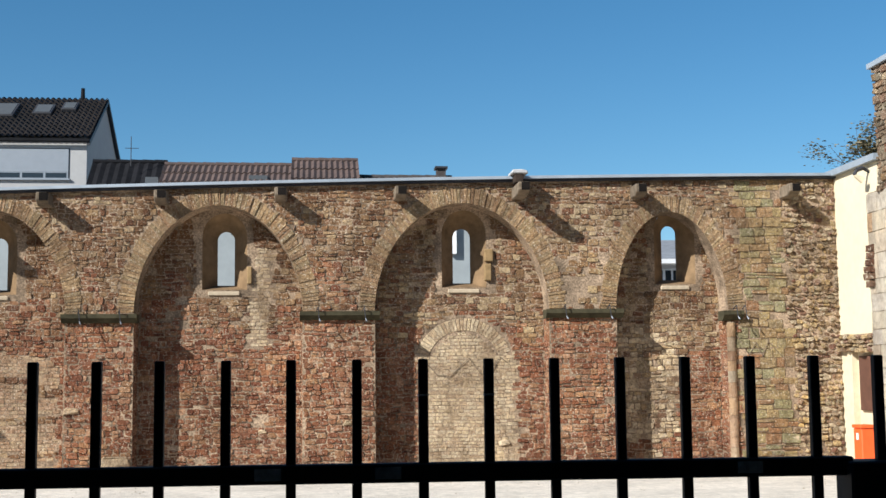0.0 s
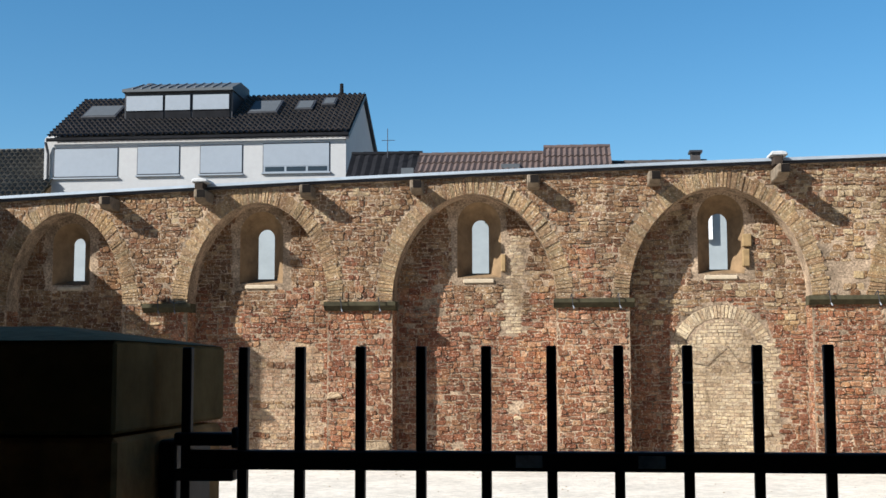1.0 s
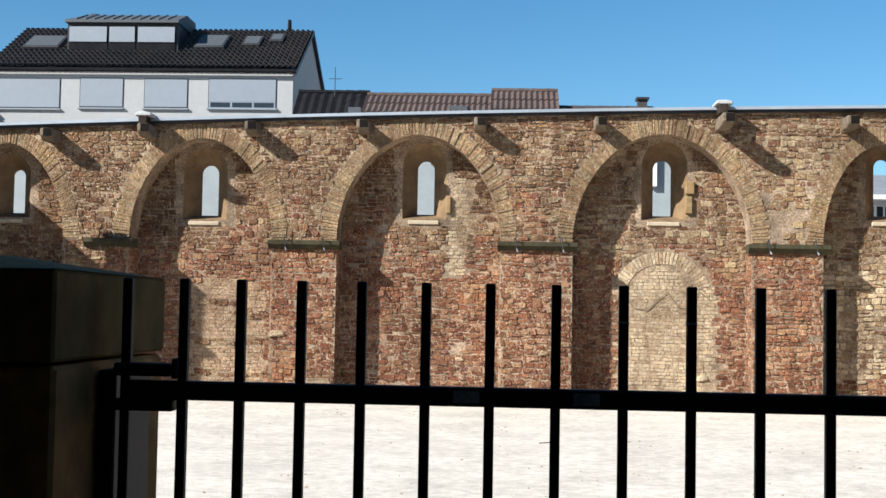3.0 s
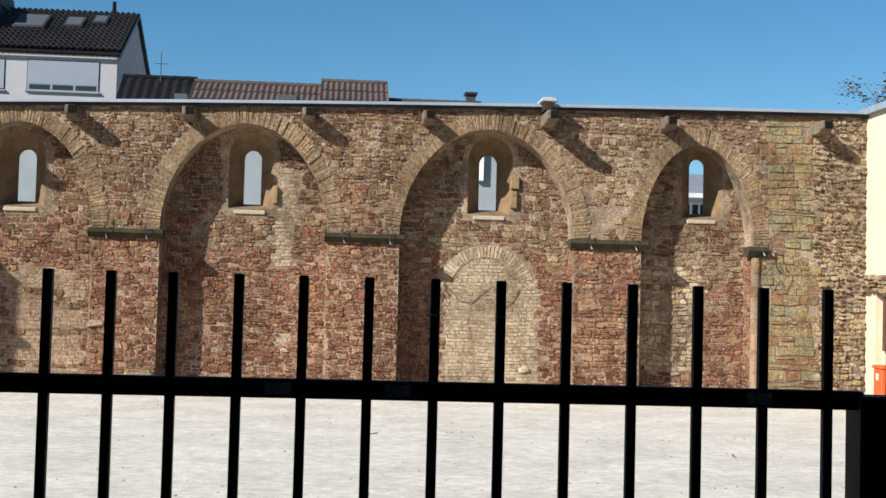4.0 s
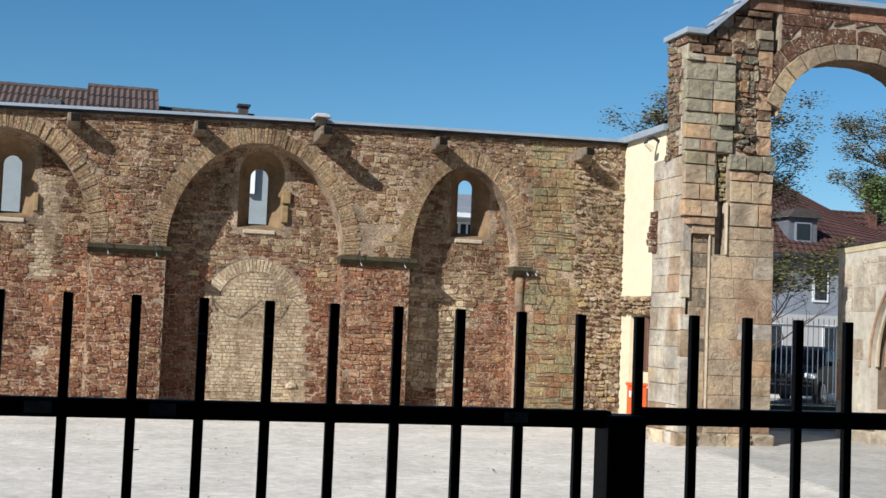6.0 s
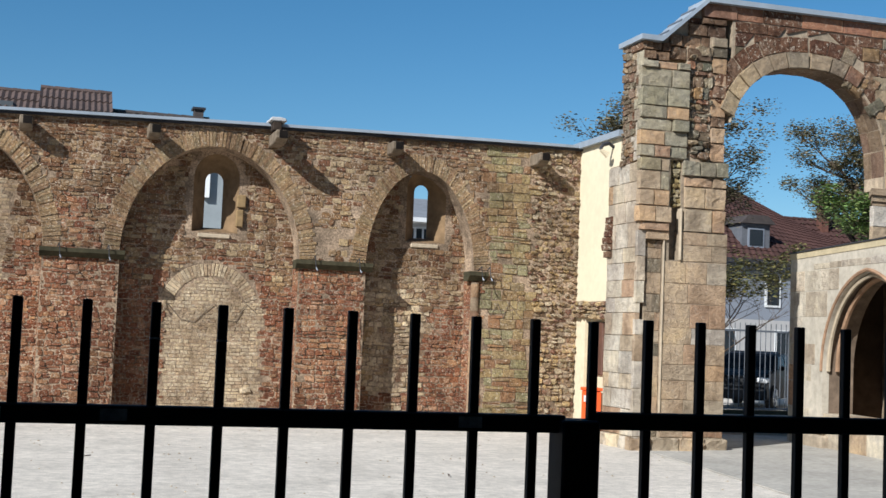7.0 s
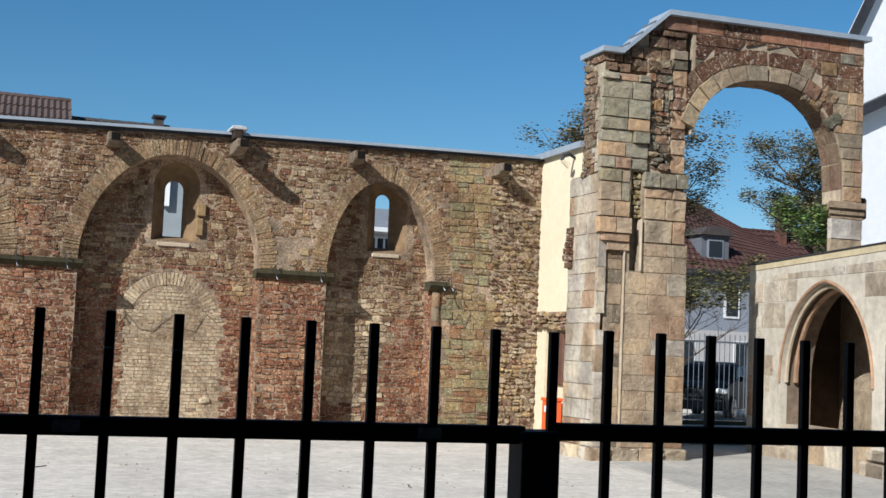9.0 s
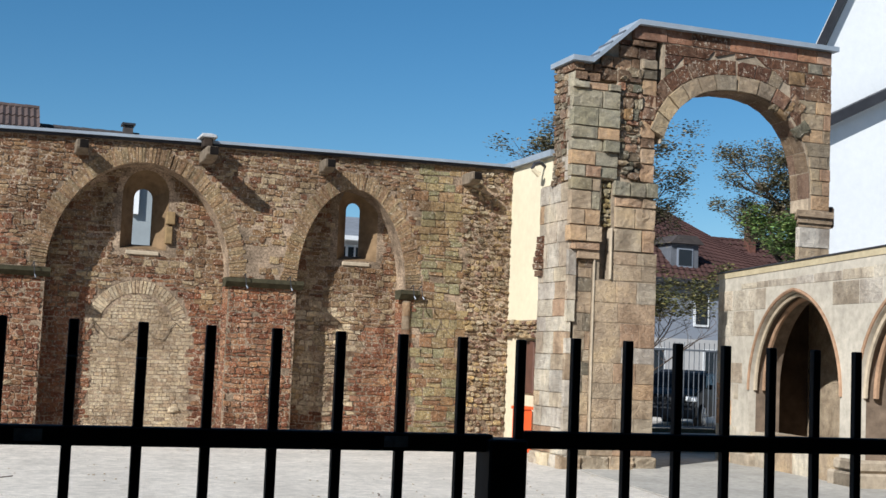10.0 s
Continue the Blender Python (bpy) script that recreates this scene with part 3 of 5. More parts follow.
# window niches: splayed plaster reveals, slit frame and sill
for (l, r, s, h) in SLITS:
    m, hw = (l + r) / 2, (r - l) / 2
    rad = hw

    def outline(hw_, s_, h_, n=14):
        o = [(m - hw_, s_), (m + hw_, s_)]
        for k in range(n + 1):
            t = math.pi * k / n
            o.append((m + hw_ * math.cos(t), h_ - hw_ + hw_ * math.sin(t) * 1.05))
        return o
    o_front = outline(hw + NICHE, s - 0.1, h - 0.12 + (hw + NICHE))
    o_back = outline(hw, s, h)
    bm = bmesh.new()
    ya, yb, yc = YB0 + 0.002, YB0 + 0.36, YB0 + 0.42
    fa = [bm.verts.new((u, ya, v)) for u, v in o_front]
    fb = [bm.verts.new((u, yb, v)) for u, v in o_back]
    fc = [bm.verts.new((u, yc, v)) for u, v in o_back]
    k = len(fa)
    for ring0, ring1 in ((fa, fb), (fb, fc)):
        for j in range(k):
            bm.faces.new((ring0[j], ring0[(j + 1) % k], ring1[(j + 1) % k], ring1[j]))
    part("window_reveal", bm, plaster_brown, wall_north, "splayed plaster window reveal")
    bm = boxed(m - hw - 0.13, m + hw + 0.11, YB0 - 0.035, YB0 + 0.2, s - 0.20, s - 0.085, bevel=0.012)
    for v in bm.verts:
        if v.co.y < YB0 and v.co.z > s - 0.12:
            v.co.z -= 0.045
    part("window_sill", bm, sill_stone, wall_north, "pale stone sill")

random.seed(6)
for k in range(30):
    cs = []
    for t, g in ((k + 0.08, 0.0), (k + 0.92, 0.0), (k + 0.92, 0.22), (k + 0.08, 0.22)):
        th = radians(20 + 140 * t / 30)
        cs.append((2.6 - (0.66 + g) * math.cos(th), 1.81 + (0.66 + g) * math.sin(th)))
    piece("voussoir", cs, put_back, random.uniform(0.006, 0.014), buff_piece, wall_north, 0.006)
for x, z, w, h in ((3.04, 3.50, 0.12, 0.30), (3.06, 3.80, 0.15, 0.22), (-1.13, 3.45, 0.08, 0.3)):
    bm = boxed(x - w / 2, x + w / 2, YB0 - 0.07, YB0 + 0.1, z - h / 2, z + h / 2, bevel=0.012)
    part("jamb_stone", bm, surface("ochre_stone", (0.25, 0.17, 0.085), 0.9, scale=9, vary=0.25, bump=0.4), wall_north, "ochre jamb stone")
for x, z, w, h, put in ((-4.02, 1.15, 0.30, 0.13, put_front), (-3.30, 0.30, 0.52, 0.2, put_front), (0.55, 0.9, 0.2, 0.1, put_front), (-0.9, 0.75, 0.2, 0.1, put_back), (3.3, 0.5, 0.22, 0.12, put_back)):
    piece("pale_stone", [(x - w / 2, z - h / 2), (x + w / 2, z - h / 2 + 0.02), (x + w / 2 - 0.03, z + h / 2), (x - w / 2 + 0.04, z + h / 2 + 0.01)], put, 0.045, buff_piece, wall_north, 0.02, 0.03)
# the zigzag scar of an old roof on the brick infill
for zig, y in (([(1.70, 1.62), (1.89, 1.96), (2.12, 1.70), (2.34, 1.66), (2.69, 1.99), (2.88, 1.72), (3.06, 1.69), (3.23, 2.01), (3.42, 1.86)], YB0 - 0.018), ([(6.42, 2.02), (6.72, 1.65), (6.88, 1.53), (7.02, 1.49)], YB0 - 0.018), ([(7.36, 2.34), (7.58, 1.99), (7.71, 2.22), (7.82, 1.97), (7.93, 2.23), (8.22, 1.92)], D - 0.022)):
    bm = bmesh.new()
    for p, q in zip(zig, zig[1:]):
        tube(bm, (p[0], y, p[1]), (q[0], y, q[1]), 0.007, 0.005, 5)
    part("roof_scar", bm, corbel_stone, wall_north, "faint dark zigzag scar of an old roof")
# impost ledges on the piers
LEDGES = [(-7.42, -6.55, 2.70), (-4.20, -2.96, 2.71), (-0.26, 1.10, 2.74), (3.97, 5.33, 2.76)]
for l, r, z in LEDGES:
    bm = bmesh.new()
    prism(bm, [(D - 0.14, z + 0.05), (D - 0.14, z - 0.02), (D - 0.05, z - 0.10), (D + 0.2, z - 0.10), (D + 0.2, z + 0.05)], l, r, "yz")
    part("impost_ledge", bm, mossy_stone, wall_north, "dark mossy stone ledge")
bm = bmesh.new()
prism(bm, [(D - 0.16, 2.77), (D - 0.16, 2.70), (D - 0.04, 2.60), (D + 0.2, 2.60), (D + 0.2, 2.77)], 7.11, 7.47, "yz")
part("capital", bm, mossy_stone, wall_north, "carved stone capital")
# drums of the round shaft
random.seed(8)
z = 0.0
while z < 2.56:
    h = min(random.uniform(0.16, 0.38), 2.58 - z)
    bm = bmesh.new()
    tube(bm, (7.27, D + 0.0, z), (7.27, D + 0.0, z + h - 0.006), 0.075, 0.075, 14)
    part("shaft_drum", bm, pink_piece if random.random() < 0.6 else lower_piece, wall_north)
    z += h
# corbels
CORBELS = [(-8.0, 4.51, 0.5), (-6.30, 4.60, 0.55), (-4.48, 4.67, 0.45), (-2.57, 4.72, 0.45), (-0.58, 4.78, 0.42), (1.45, 4.81, 0.42), (3.51, 4.84, 0.76), (5.62, 4.87, 0.42), (8.34, 4.88, 0.5)]
for x, z, out in CORBELS:
    w = 0.10
    bm = bmesh.new()
    prism(bm, [(D - out, z + 0.09), (D - out, z - 0.05), (D - out * 0.73, z - 0.12), (D + 0.2, z - 0.12), (D + 0.2, z + 0.09)], x - w, x + w, "yz")
    bmesh.ops.bevel(bm, geom=bm.edges[:], offset=0.015, segments=1, affect="EDGES")
    corbel = part("corbel", bm, corbel_stone, wall_north, "weathered projecting stone corbel")
    # a black plate stands for the shaded hollow right of the lit cheek
    part("end_face", boxed(x - w * 0.45, x + w * 0.97, D - out - 0.004, D - out + 0.01, z - 0.048, z + 0.085), hollow_black, corbel, "black plate for the shaded hollow in the end")
# zinc coping
bm = bmesh.new()
xs = [X0 - 0.1 + (X1 - X0 + 0.1) * k / 24 for k in range(25)]
strips(bm, xs, lambda x: wall_top(x) - 0.02, lambda x: wall_top(x) + 0.03, D - 0.14, D + 1.05)
part("coping", bm, zinc, wall_north, "grey zinc coping")
bm = bmesh.new()
strips(bm, xs, lambda x: wall_top(x) - 0.062, lambda x: wall_top(x) - 0.022, D - 0.10, D + 1.0)
part("drip_edge", bm, dark_trim, wall_north, "dark drip edge")
for x in (-6.35, 3.50):
    block = thing("coping_block", "pale stone block lying on the wall coping", "stone block")
    bm = bmesh.new()
    prism(bm, [(x - 0.15, 0.0), (x + 0.15, 0.0), (x + 0.13, 0.055), (x + 0.05, 0.075), (x - 0.12, 0.07)], D - 0.40, D + 0.1)
    bmesh.ops.bevel(bm, geom=bm.edges[:], offset=0.015, segments=1, affect="EDGES")
    for v in bm.verts:
        v.co.z += wall_top(x) + 0.032
    part("stone", bm, block_stone, block)
    part("base", boxed(x - 0.09, x + 0.07, D - 0.38, D - 0.14, wall_top(x) - 0.13, wall_top(x) + 0.03, bevel=0.015), dark_stone, block)
# small spotlights under the ledge ends
for l, r, z in LEDGES + [(7.0, 7.74, 2.74)]:
    for x in (l + 0.28, r - 0.3):
        lamp = tagged(thing("spotlight", "small pale spotlight clipped to a stone ledge", "lamp"), group="spotlights along the ledges")
        bm = bmesh.new()
        tube(bm, (x, D - 0.13, z + 0.05), (x + 0.03, D - 0.22, z + 0.12), 0.008, 0.008, 5)
        tube(bm, (x + 0.03, D - 0.22, z + 0.12), (x + 0.05, D - 0.24, z - 0.09), 0.008, 0.008, 5)
        part("bracket", bm, dark_trim, lamp)
        bm = bmesh.new()
        tube(bm, (x + 0.05, D - 0.24, z - 0.08), (x + 0.07, D - 0.27, z - 0.13), 0.009, 0.016, 8)
        part("head", bm, steel, lamp)

# ---------------------------------------------------------------- the side wall at the west end
wall_west = thing("wall_west", "shaded ruined sandstone side wall with an arch", "wall", kind="structure")
WX = -10.4
W_ARCH = (20.0, 1.2, 2.7, 1.55)


def west_edge(y, grow=0.0):
    c, a, z, b = W_ARCH
    u = min(1, abs(y - c) / (a + grow))
    return z + (b + grow) * (1 - u ** 1.92) ** (1 / 1.92)


def swap(bm):
    for v in bm.verts:
        v.co = Vector((v.co.y, v.co.x, v.co.z))
    bmesh.ops.recalc_face_normals(bm, faces=bm.faces[:])


bm = bmesh.new()
c, a, z, b = W_ARCH
strips(bm, [18.72, c - a], lambda y: -0.1, lambda y: 4.6, WX - 0.5, WX)
strips(bm, [c - a * math.cos(math.pi * k / 24) for k in range(25)], west_edge, lambda y: 4.6, WX - 0.5, WX)
strips(bm, [c + a, D + 0.9], lambda y: -0.1, lambda y: 4.6, WX - 0.5, WX)
strips(bm, [18.72, D + 0.9], lambda y: -0.1, lambda y: 4.6, WX - 0.9, WX - 0.503)
swap(bm)
part("wall_core", bm, mortar, wall_west)
random.seed(31)
v, f = rubble(18.72, D - 0.02, 0.0, 4.55, lambda y, z: not (abs(y - c) < a + 0.02 and z < west_edge(y, 0.02)), lambda u, v, w: (WX + w, u, v))
stuff("rubble_stones", v, f, mix_rubble, wall_west)
v, f = rubble(18.72, D - 0.02, 0.0, 4.5, lambda y, z: abs(y - c) < a + 0.02 and z < west_edge(y), lambda u, v, w: (WX - 0.5 + w, u, v))
stuff("rubble_stones", v, f, mix_rubble, wall_west)
# dark trim instead of zinc: the shade on this fascia is in its colour
part("coping", boxed(WX - 1.0, WX + 0.12, 18.62, D - 0.15, 4.6, 4.68), dark_trim, wall_west, "zinc coping coloured dark for its shaded face")
# a higher stub of the wall, whose shade reaches the second arch
part("wall_stub", boxed(WX - 0.35, WX, 18.72, 19.12, 4.683, 5.6), mortar, wall_west, "higher stub of ruined wall")
v, f = rubble(18.72, 19.12, 4.70, 5.58, lambda y, z: True, lambda u, v, w: (WX + w, u, v))
stuff("rubble_stones", v, f, mix_rubble, wall_west)
# coloured dark for its shaded face, like the coping below
part("coping", boxed(WX - 0.38, WX + 0.03, 18.70, 19.14, 5.603, 5.65), dark_trim, wall_west, "grey zinc coping")
# ring of voussoirs and the dark ledge at its springing
ring_v, ring_f = [], []
n = 46
for k in range(n):
    cs = []
    for t, g in ((k + 0.06, 0.0), (k + 0.94, 0.0), (k + 0.94, 0.3), (k + 0.06, 0.3)):
        th = math.pi * t / n
        cs.append((c - (a + g) * math.copysign(abs(math.cos(th)) ** 1.04, math.cos(th)), W_ARCH[2] + (b + g) * math.sin(th) ** 1.04))
    stone_faces(lambda u, v, w: (WX + w, u, v), cs, random.uniform(0.03, 0.05), 0.006, ring_v, ring_f)
stuff("voussoir_ring", ring_v, ring_f, masonry_material("side_arch_stone", ARCH), wall_west)
bm = bmesh.new()
prism(bm, [(WX + 0.14, 2.69), (WX + 0.14, 2.61), (WX + 0.04, 2.52), (WX - 0.1, 2.52), (WX - 0.1, 2.69)], 20.9, 21.69)
part("impost_ledge", bm, mossy_stone, wall_west, "dark mossy stone ledge")

# ---------------------------------------------------------------- the yellow house at the east end
yellow_house = thing("yellow_house", "pale yellow plastered house end beside the ruin", "house")
EX = X1
bm = boxed(EX, EX + 1.3, 19.95, D + 1.2, 2.32, 5.16)
part("wall", bm, yellow_plaster, yellow_house, "pale yellow plaster")
bm = boxed(EX - 0.10, EX + 1.35, 19.85, D + 1.3, 5.16, 5.27)
part("roof_edge", bm, zinc, yellow_house, "pale metal roof edge")
bm = bmesh.new()
box(bm, EX + 0.01, EX + 1.3, 21.27, D + 1.2, -0.05, 2.05)
part("wall_base", bm, cream_plaster, yellow_house, "cream plastered base")
bm = boxed(EX + 0.12, EX + 1.3, 19.95, 21.267, -0.05, 2.05)
part("recess_back", bm, cream_plaster, yellow_house)
random.seed(3)
bm = boxed(EX + 0.0, EX + 1.3, 19.95, D + 1.2, 2.05, 2.318)
lintel = part("lintel", bm, mortar, yellow_house, "broken stone lintel")
v, f = rubble(19.95, D, 2.0, 2.34, lambda y, z: True, lambda u, v, w: (EX - w, u, v), proud=(0.03, 0.09))
stuff("lintel_rubble", v, f, tan_rubble, yellow_house)
bm = boxed(EX + 0.06, EX + 0.117, 20.62, 21.12, 1.02, 1.95, bevel=0.01)
part("hatch", bm, surface("brown_door_paint", (0.10, 0.045, 0.03), 0.6, scale=8, vary=0.2, bump=0.1), yellow_house, "dark brown wooden hatch")
wall_lamp = thing("wall_lamp", "dark curved wall lamp on the yellow house", "lamp")
bm = bmesh.new()
pts = [(EX, 20.25, 5.02), (EX - 0.12, 20.22, 5.08), (EX - 0.24, 20.2, 5.04), (EX - 0.28, 20.2, 4.95)]
for p, q in zip(pts, pts[1:]):
    tube(bm, p, q, 0.03, 0.03)
part("arm", bm, dark_trim, wall_lamp)
bm = bmesh.new()
tube(bm, (EX - 0.28, 20.2, 4.95), (EX - 0.14, 20.2, 4.86), 0.03, 0.06)
part("shade", bm, cream_plaster, wall_lamp)
red_box = thing("salt_bin", "orange-red metal box standing by the door", "bin")
bm = boxed(EX - 0.26, EX - 0.02, 20.40, 20.72, 0.0, 0.74, bevel=0.015)
part("body", bm, orange_paint, red_box)
bm = boxed(EX - 0.28, EX, 20.38, 20.74, 0.742, 0.80, bevel=0.01)
part("lid", bm, orange_paint, red_box)
bm = boxed(EX - 0.268, EX - 0.261, 20.52, 20.60, 0.55, 0.66)
part("sticker", bm, frame_white, red_box)

# ---------------------------------------------------------------- the great arch
AY = 17.5
PX0, PX1 = 8.45, 9.98
great_arch = thing("great_arch", "tall ruined sandstone arch with a massive pier", "ruin")
G = (11.35, 1.44, 4.45, 1.65)
BOW = 2.4
GT = 0.5


def g_edge(x, grow=0.0):
    c, a, z, b = G
    u = min(1, abs(x - c) / (a + grow))
    return z + (b + grow) * (1 - u ** BOW) ** (1 / BOW)


def g_point(th, grow):
    """A point of the arch ring, th running from the west springing to the east one."""
    cx_, sz_ = -math.copysign(abs(math.cos(th)) ** (2 / BOW), math.cos(th)), abs(math.sin(th)) ** (2 / BOW)
    return (G[0] + (G[1] + grow) * cx_, G[2] + (G[3] + grow) * sz_)


def g_top(x):
    return 6.30 + (7.02 - 6.30) * min(1, max(0, (x - 8.72) / 0.8))


def put_g(u, v, w):
    return (u, AY - w, v)


def put_gs(u, v, w):
    return (PX0 - w, u, v)


def worn_block(corners, put, out, mat, rough=0.012, name="block", parent=None, back=-0.06, edge=0.007):
    """One weathered block: a face that swells and crumbles towards its edges, with sides that run back into the wall."""
    (u0, v0), (u1, v1), (u2, v2), (u3, v3) = corners
    wide, tall = math.hypot(u1 - u0, v1 - v0), math.hypot(u3 - u0, v3 - v0)
    nx, nz = max(4, min(7, int(wide / 0.08) + 2)), max(4, min(6, int(tall / 0.07) + 2))
    edge = min(edge, wide * 0.2, tall * 0.2)
    seed = random.uniform(0, 90)
    chip = [random.uniform(0.3, 1.0) if random.random() < 0.35 else 0.0 for _ in range(4)]
    verts, faces, at = [], [], {}
    for j in range(nz + 1):
        for i in range(nx + 1):
            a, b = i / nx, j / nz
            # the rows next to the rim lie close to it, so that the face stays flat
            a = a if i in (0, nx) else min(max(a + (0.5 - a) * -0.3 * (nx > 3) + random.uniform(-0.03, 0.03), 0), 1) if 1 < i < nx - 1 else (edge / wide if i == 1 else 1 - edge / wide)
            b = b if j in (0, nz) else min(max(b + random.uniform(-0.03, 0.03), 0), 1) if 1 < j < nz - 1 else (edge / tall if j == 1 else 1 - edge / tall)
            u = (u0 * (1 - a) + u1 * a) * (1 - b) + (u3 * (1 - a) + u2 * a) * b
            v = (v0 * (1 - a) + v1 * a) * (1 - b) + (v3 * (1 - a) + v2 * a) * b
            d = out + rough * (0.7 * noise.noise((u * 5 + seed, v * 5, seed)) + 0.45 * noise.noise((u * 19, v * 19 + seed, seed)))
            rim = i in (0, nx) or j in (0, nz)
            if rim:
                d -= edge * random.uniform(0.1, 0.9)
                cu, cv = (u0 + u2) / 2 - u, (v0 + v2) / 2 - v
                k = random.uniform(0.0, 0.004) + (rough * 0.2 * random.random())
                if i in (0, nx) and j in (0, nz):
                    c = chip[(0 if i == 0 else 1) if j == 0 else (3 if i == 0 else 2)]
                    k += 0.022 * c
                    d -= 0.012 * c
                n = math.hypot(cu, cv) or 1
                u, v = u + cu / n * k, v + cv / n * k
            at[i, j] = len(verts)
            verts.append(put(u, v, d))
    for j in range(nz):
        for i in range(nx):
            faces.append((at[i, j], at[i + 1, j], at[i + 1, j + 1], at[i, j + 1]))
    ring = [(i, 0) for i in range(nx)] + [(nx, j) for j in range(nz)] + [(i, nz) for i in range(nx, 0, -1)] + [(0, j) for j in range(nz, 0, -1)]
    base = len(verts)
    for i, j in ring:
        a, b = i / nx, j / nz
        verts.append(put((u0 * (1 - a) + u1 * a) * (1 - b) + (u3 * (1 - a) + u2 * a) * b, (v0 * (1 - a) + v1 * a) * (1 - b) + (v3 * (1 - a) + v2 * a) * b, back))
    m = len(ring)
    for k in range(m):
        faces.append((base + k, base + (k + 1) % m, at[ring[(k + 1) % m]], at[ring[k]]))
    me = bpy.data.meshes.new(name)
    me.from_pydata(verts, [], faces)
    me.materials.append(mat)
    me.polygons.foreach_set("use_smooth", [False] * len(faces))
    ob = new(name, me)
    ob.parent = parent or great_arch
    return ob


def courses(u0, u1, v0, v1, heights, lengths, put, out, mats, rough=0.012, gap=0.002, back=-0.06):
    """Courses of worn blocks over a rectangle; mats is a list of (share, material)."""
    v = v0
    while v < v1 - 0.02:
        h = random.uniform(*heights)
        if v1 - v - h < 0.09:
            h = v1 - v
        u = u0
        while u < u1 - 0.02:
            w = random.uniform(*lengths)
            if u1 - u - w < lengths[0] * 0.6:
                w = u1 - u
            pick, mat = random.random(), mats[-1][1]
            for share, m in mats:
                if pick < share:
                    mat = m
                    break
                pick -= share
            j = lambda: random.uniform(-0.004, 0.004)
            worn_block([(u + gap + j(), v + gap + j()), (u + w - gap + j(), v + gap + j()), (u + w - gap + j(), v + h - gap + j()), (u + gap + j(), v + h - gap + j())], put, random.uniform(*out), mat, rough, back=back)
            u += w
        v += h


# core of the pier, set back where the face is broken or recessed
FAR_LOW, FAR_HIGH = AY + 1.1, AY + 0.66
for x0, x1, z0, z1, y in ((8.46, 8.58, -0.1, 1.96, AY), (8.46, 8.58, 2.22, 3.35, AY), (8.58, 8.87, -0.1, 3.2, AY + 0.045), (8.58, 8.87, 3.203, 3.35, AY), (8.873, 8.97, -0.1, 3.35, AY), (8.973, 9.13, -0.1, 2.9, AY), (9.133, 9.97, -0.1, 3.35, AY),
                          (8.46, 8.95, 3.353, 5.95, AY - 0.025), (8.953, 9.20, 4.45, 5.95, AY - 0.02), (9.16, 9.89, 3.353, 4.447, AY + 0.01), (9.203, 9.60, 4.45, 6.25, AY + 0.025), (9.603, 9.87, 4.45, 6.45, AY + 0.02)):
    part("core_face", boxed(x0, x1, y, AY + 0.16, z0, z1), pier_mortar, great_arch)
bm = bmesh.new()
box(bm, 8.46, 9.87, AY + 0.163, FAR_HIGH, -0.1, 6.25)
box(bm, 8.46, 9.87, FAR_HIGH + 0.003, FAR_LOW, -0.1, 4.4)
strips(bm, [8.46, 8.72, 9.1, 9.5, 9.87], lambda x: 6.253, lambda x: g_top(x) - 0.052, AY + 0.07, AY + GT)
part("pier_core", bm, pier_mortar, great_arch)
bm = bmesh.new()
strips(bm, [G[0] - G[1] * math.cos(math.pi * k / 40) for k in range(41)][4:], g_edge, lambda x: 6.97, AY + 0.003, AY + GT)
strips(bm, [G[0] + G[1], 13.2], lambda x: 4.26, lambda x: 6.97, AY + 0.003, AY + GT)
prism(bm, [(12.61, AY + 0.003), (13.2, AY + 0.003), (13.2, AY + GT), (12.97, AY + GT)], 2.9, 3.98, "xy")
part("arch_core", bm, pier_mortar, great_arch)

random.seed(42)
# the pier's lower face: broad flush ashlar, with a shallow recessed panel beside the corner
flush = [(0.62, lower_piece), (0.22, pink_piece), (1, pale_piece)]
courses(8.43, 8.575, 0.2, 1.97, (0.24, 0.42), (0.3, 0.4), put_g, (0.008, 0.016), [(0.6, pale_piece), (1, lower_piece)], 0.008)
courses(8.43, 8.575, 2.22, 3.33, (0.24, 0.4), (0.3, 0.4), put_g, (0.008, 0.016), [(0.5, pale_piece), (1, lower_piece)], 0.008)
courses(8.585, 8.865, 0.2, 3.19, (0.14, 0.34), (0.14, 0.3), put_g, (-0.04, -0.028), [(0.6, lower_piece), (1, ashlar_piece)], 0.01, back=-0.1)
courses(8.895, 9.97, 0.2, 2.88, (0.20, 0.42), (0.32, 0.62), put_g, (0.008, 0.018), flush, 0.008)
courses(9.14, 9.97, 2.89, 3.34, (0.2, 0.3), (0.4, 0.6), put_g, (0.008, 0.018), flush, 0.008)
# small corbelled stones over the panel
worn_block([(8.57, 3.2), (8.95, 3.2), (8.95, 3.33), (8.57, 3.33)], put_g, 0.045, lower_piece, 0.015)
worn_block([(8.45, 3.335), (8.93, 3.335), (8.93, 3.45), (8.47, 3.45)], put_g, 0.075, pink_piece, 0.03)
worn_block([(8.40, 3.46), (8.68, 3.46), (8.68, 3.70), (8.40, 3.70)], put_g, 0.11, pink_piece, 0.03)
worn_block([(8.685, 3.46), (8.95, 3.46), (8.95, 3.70), (8.685, 3.70)], put_g, 0.10, lower_piece, 0.03)
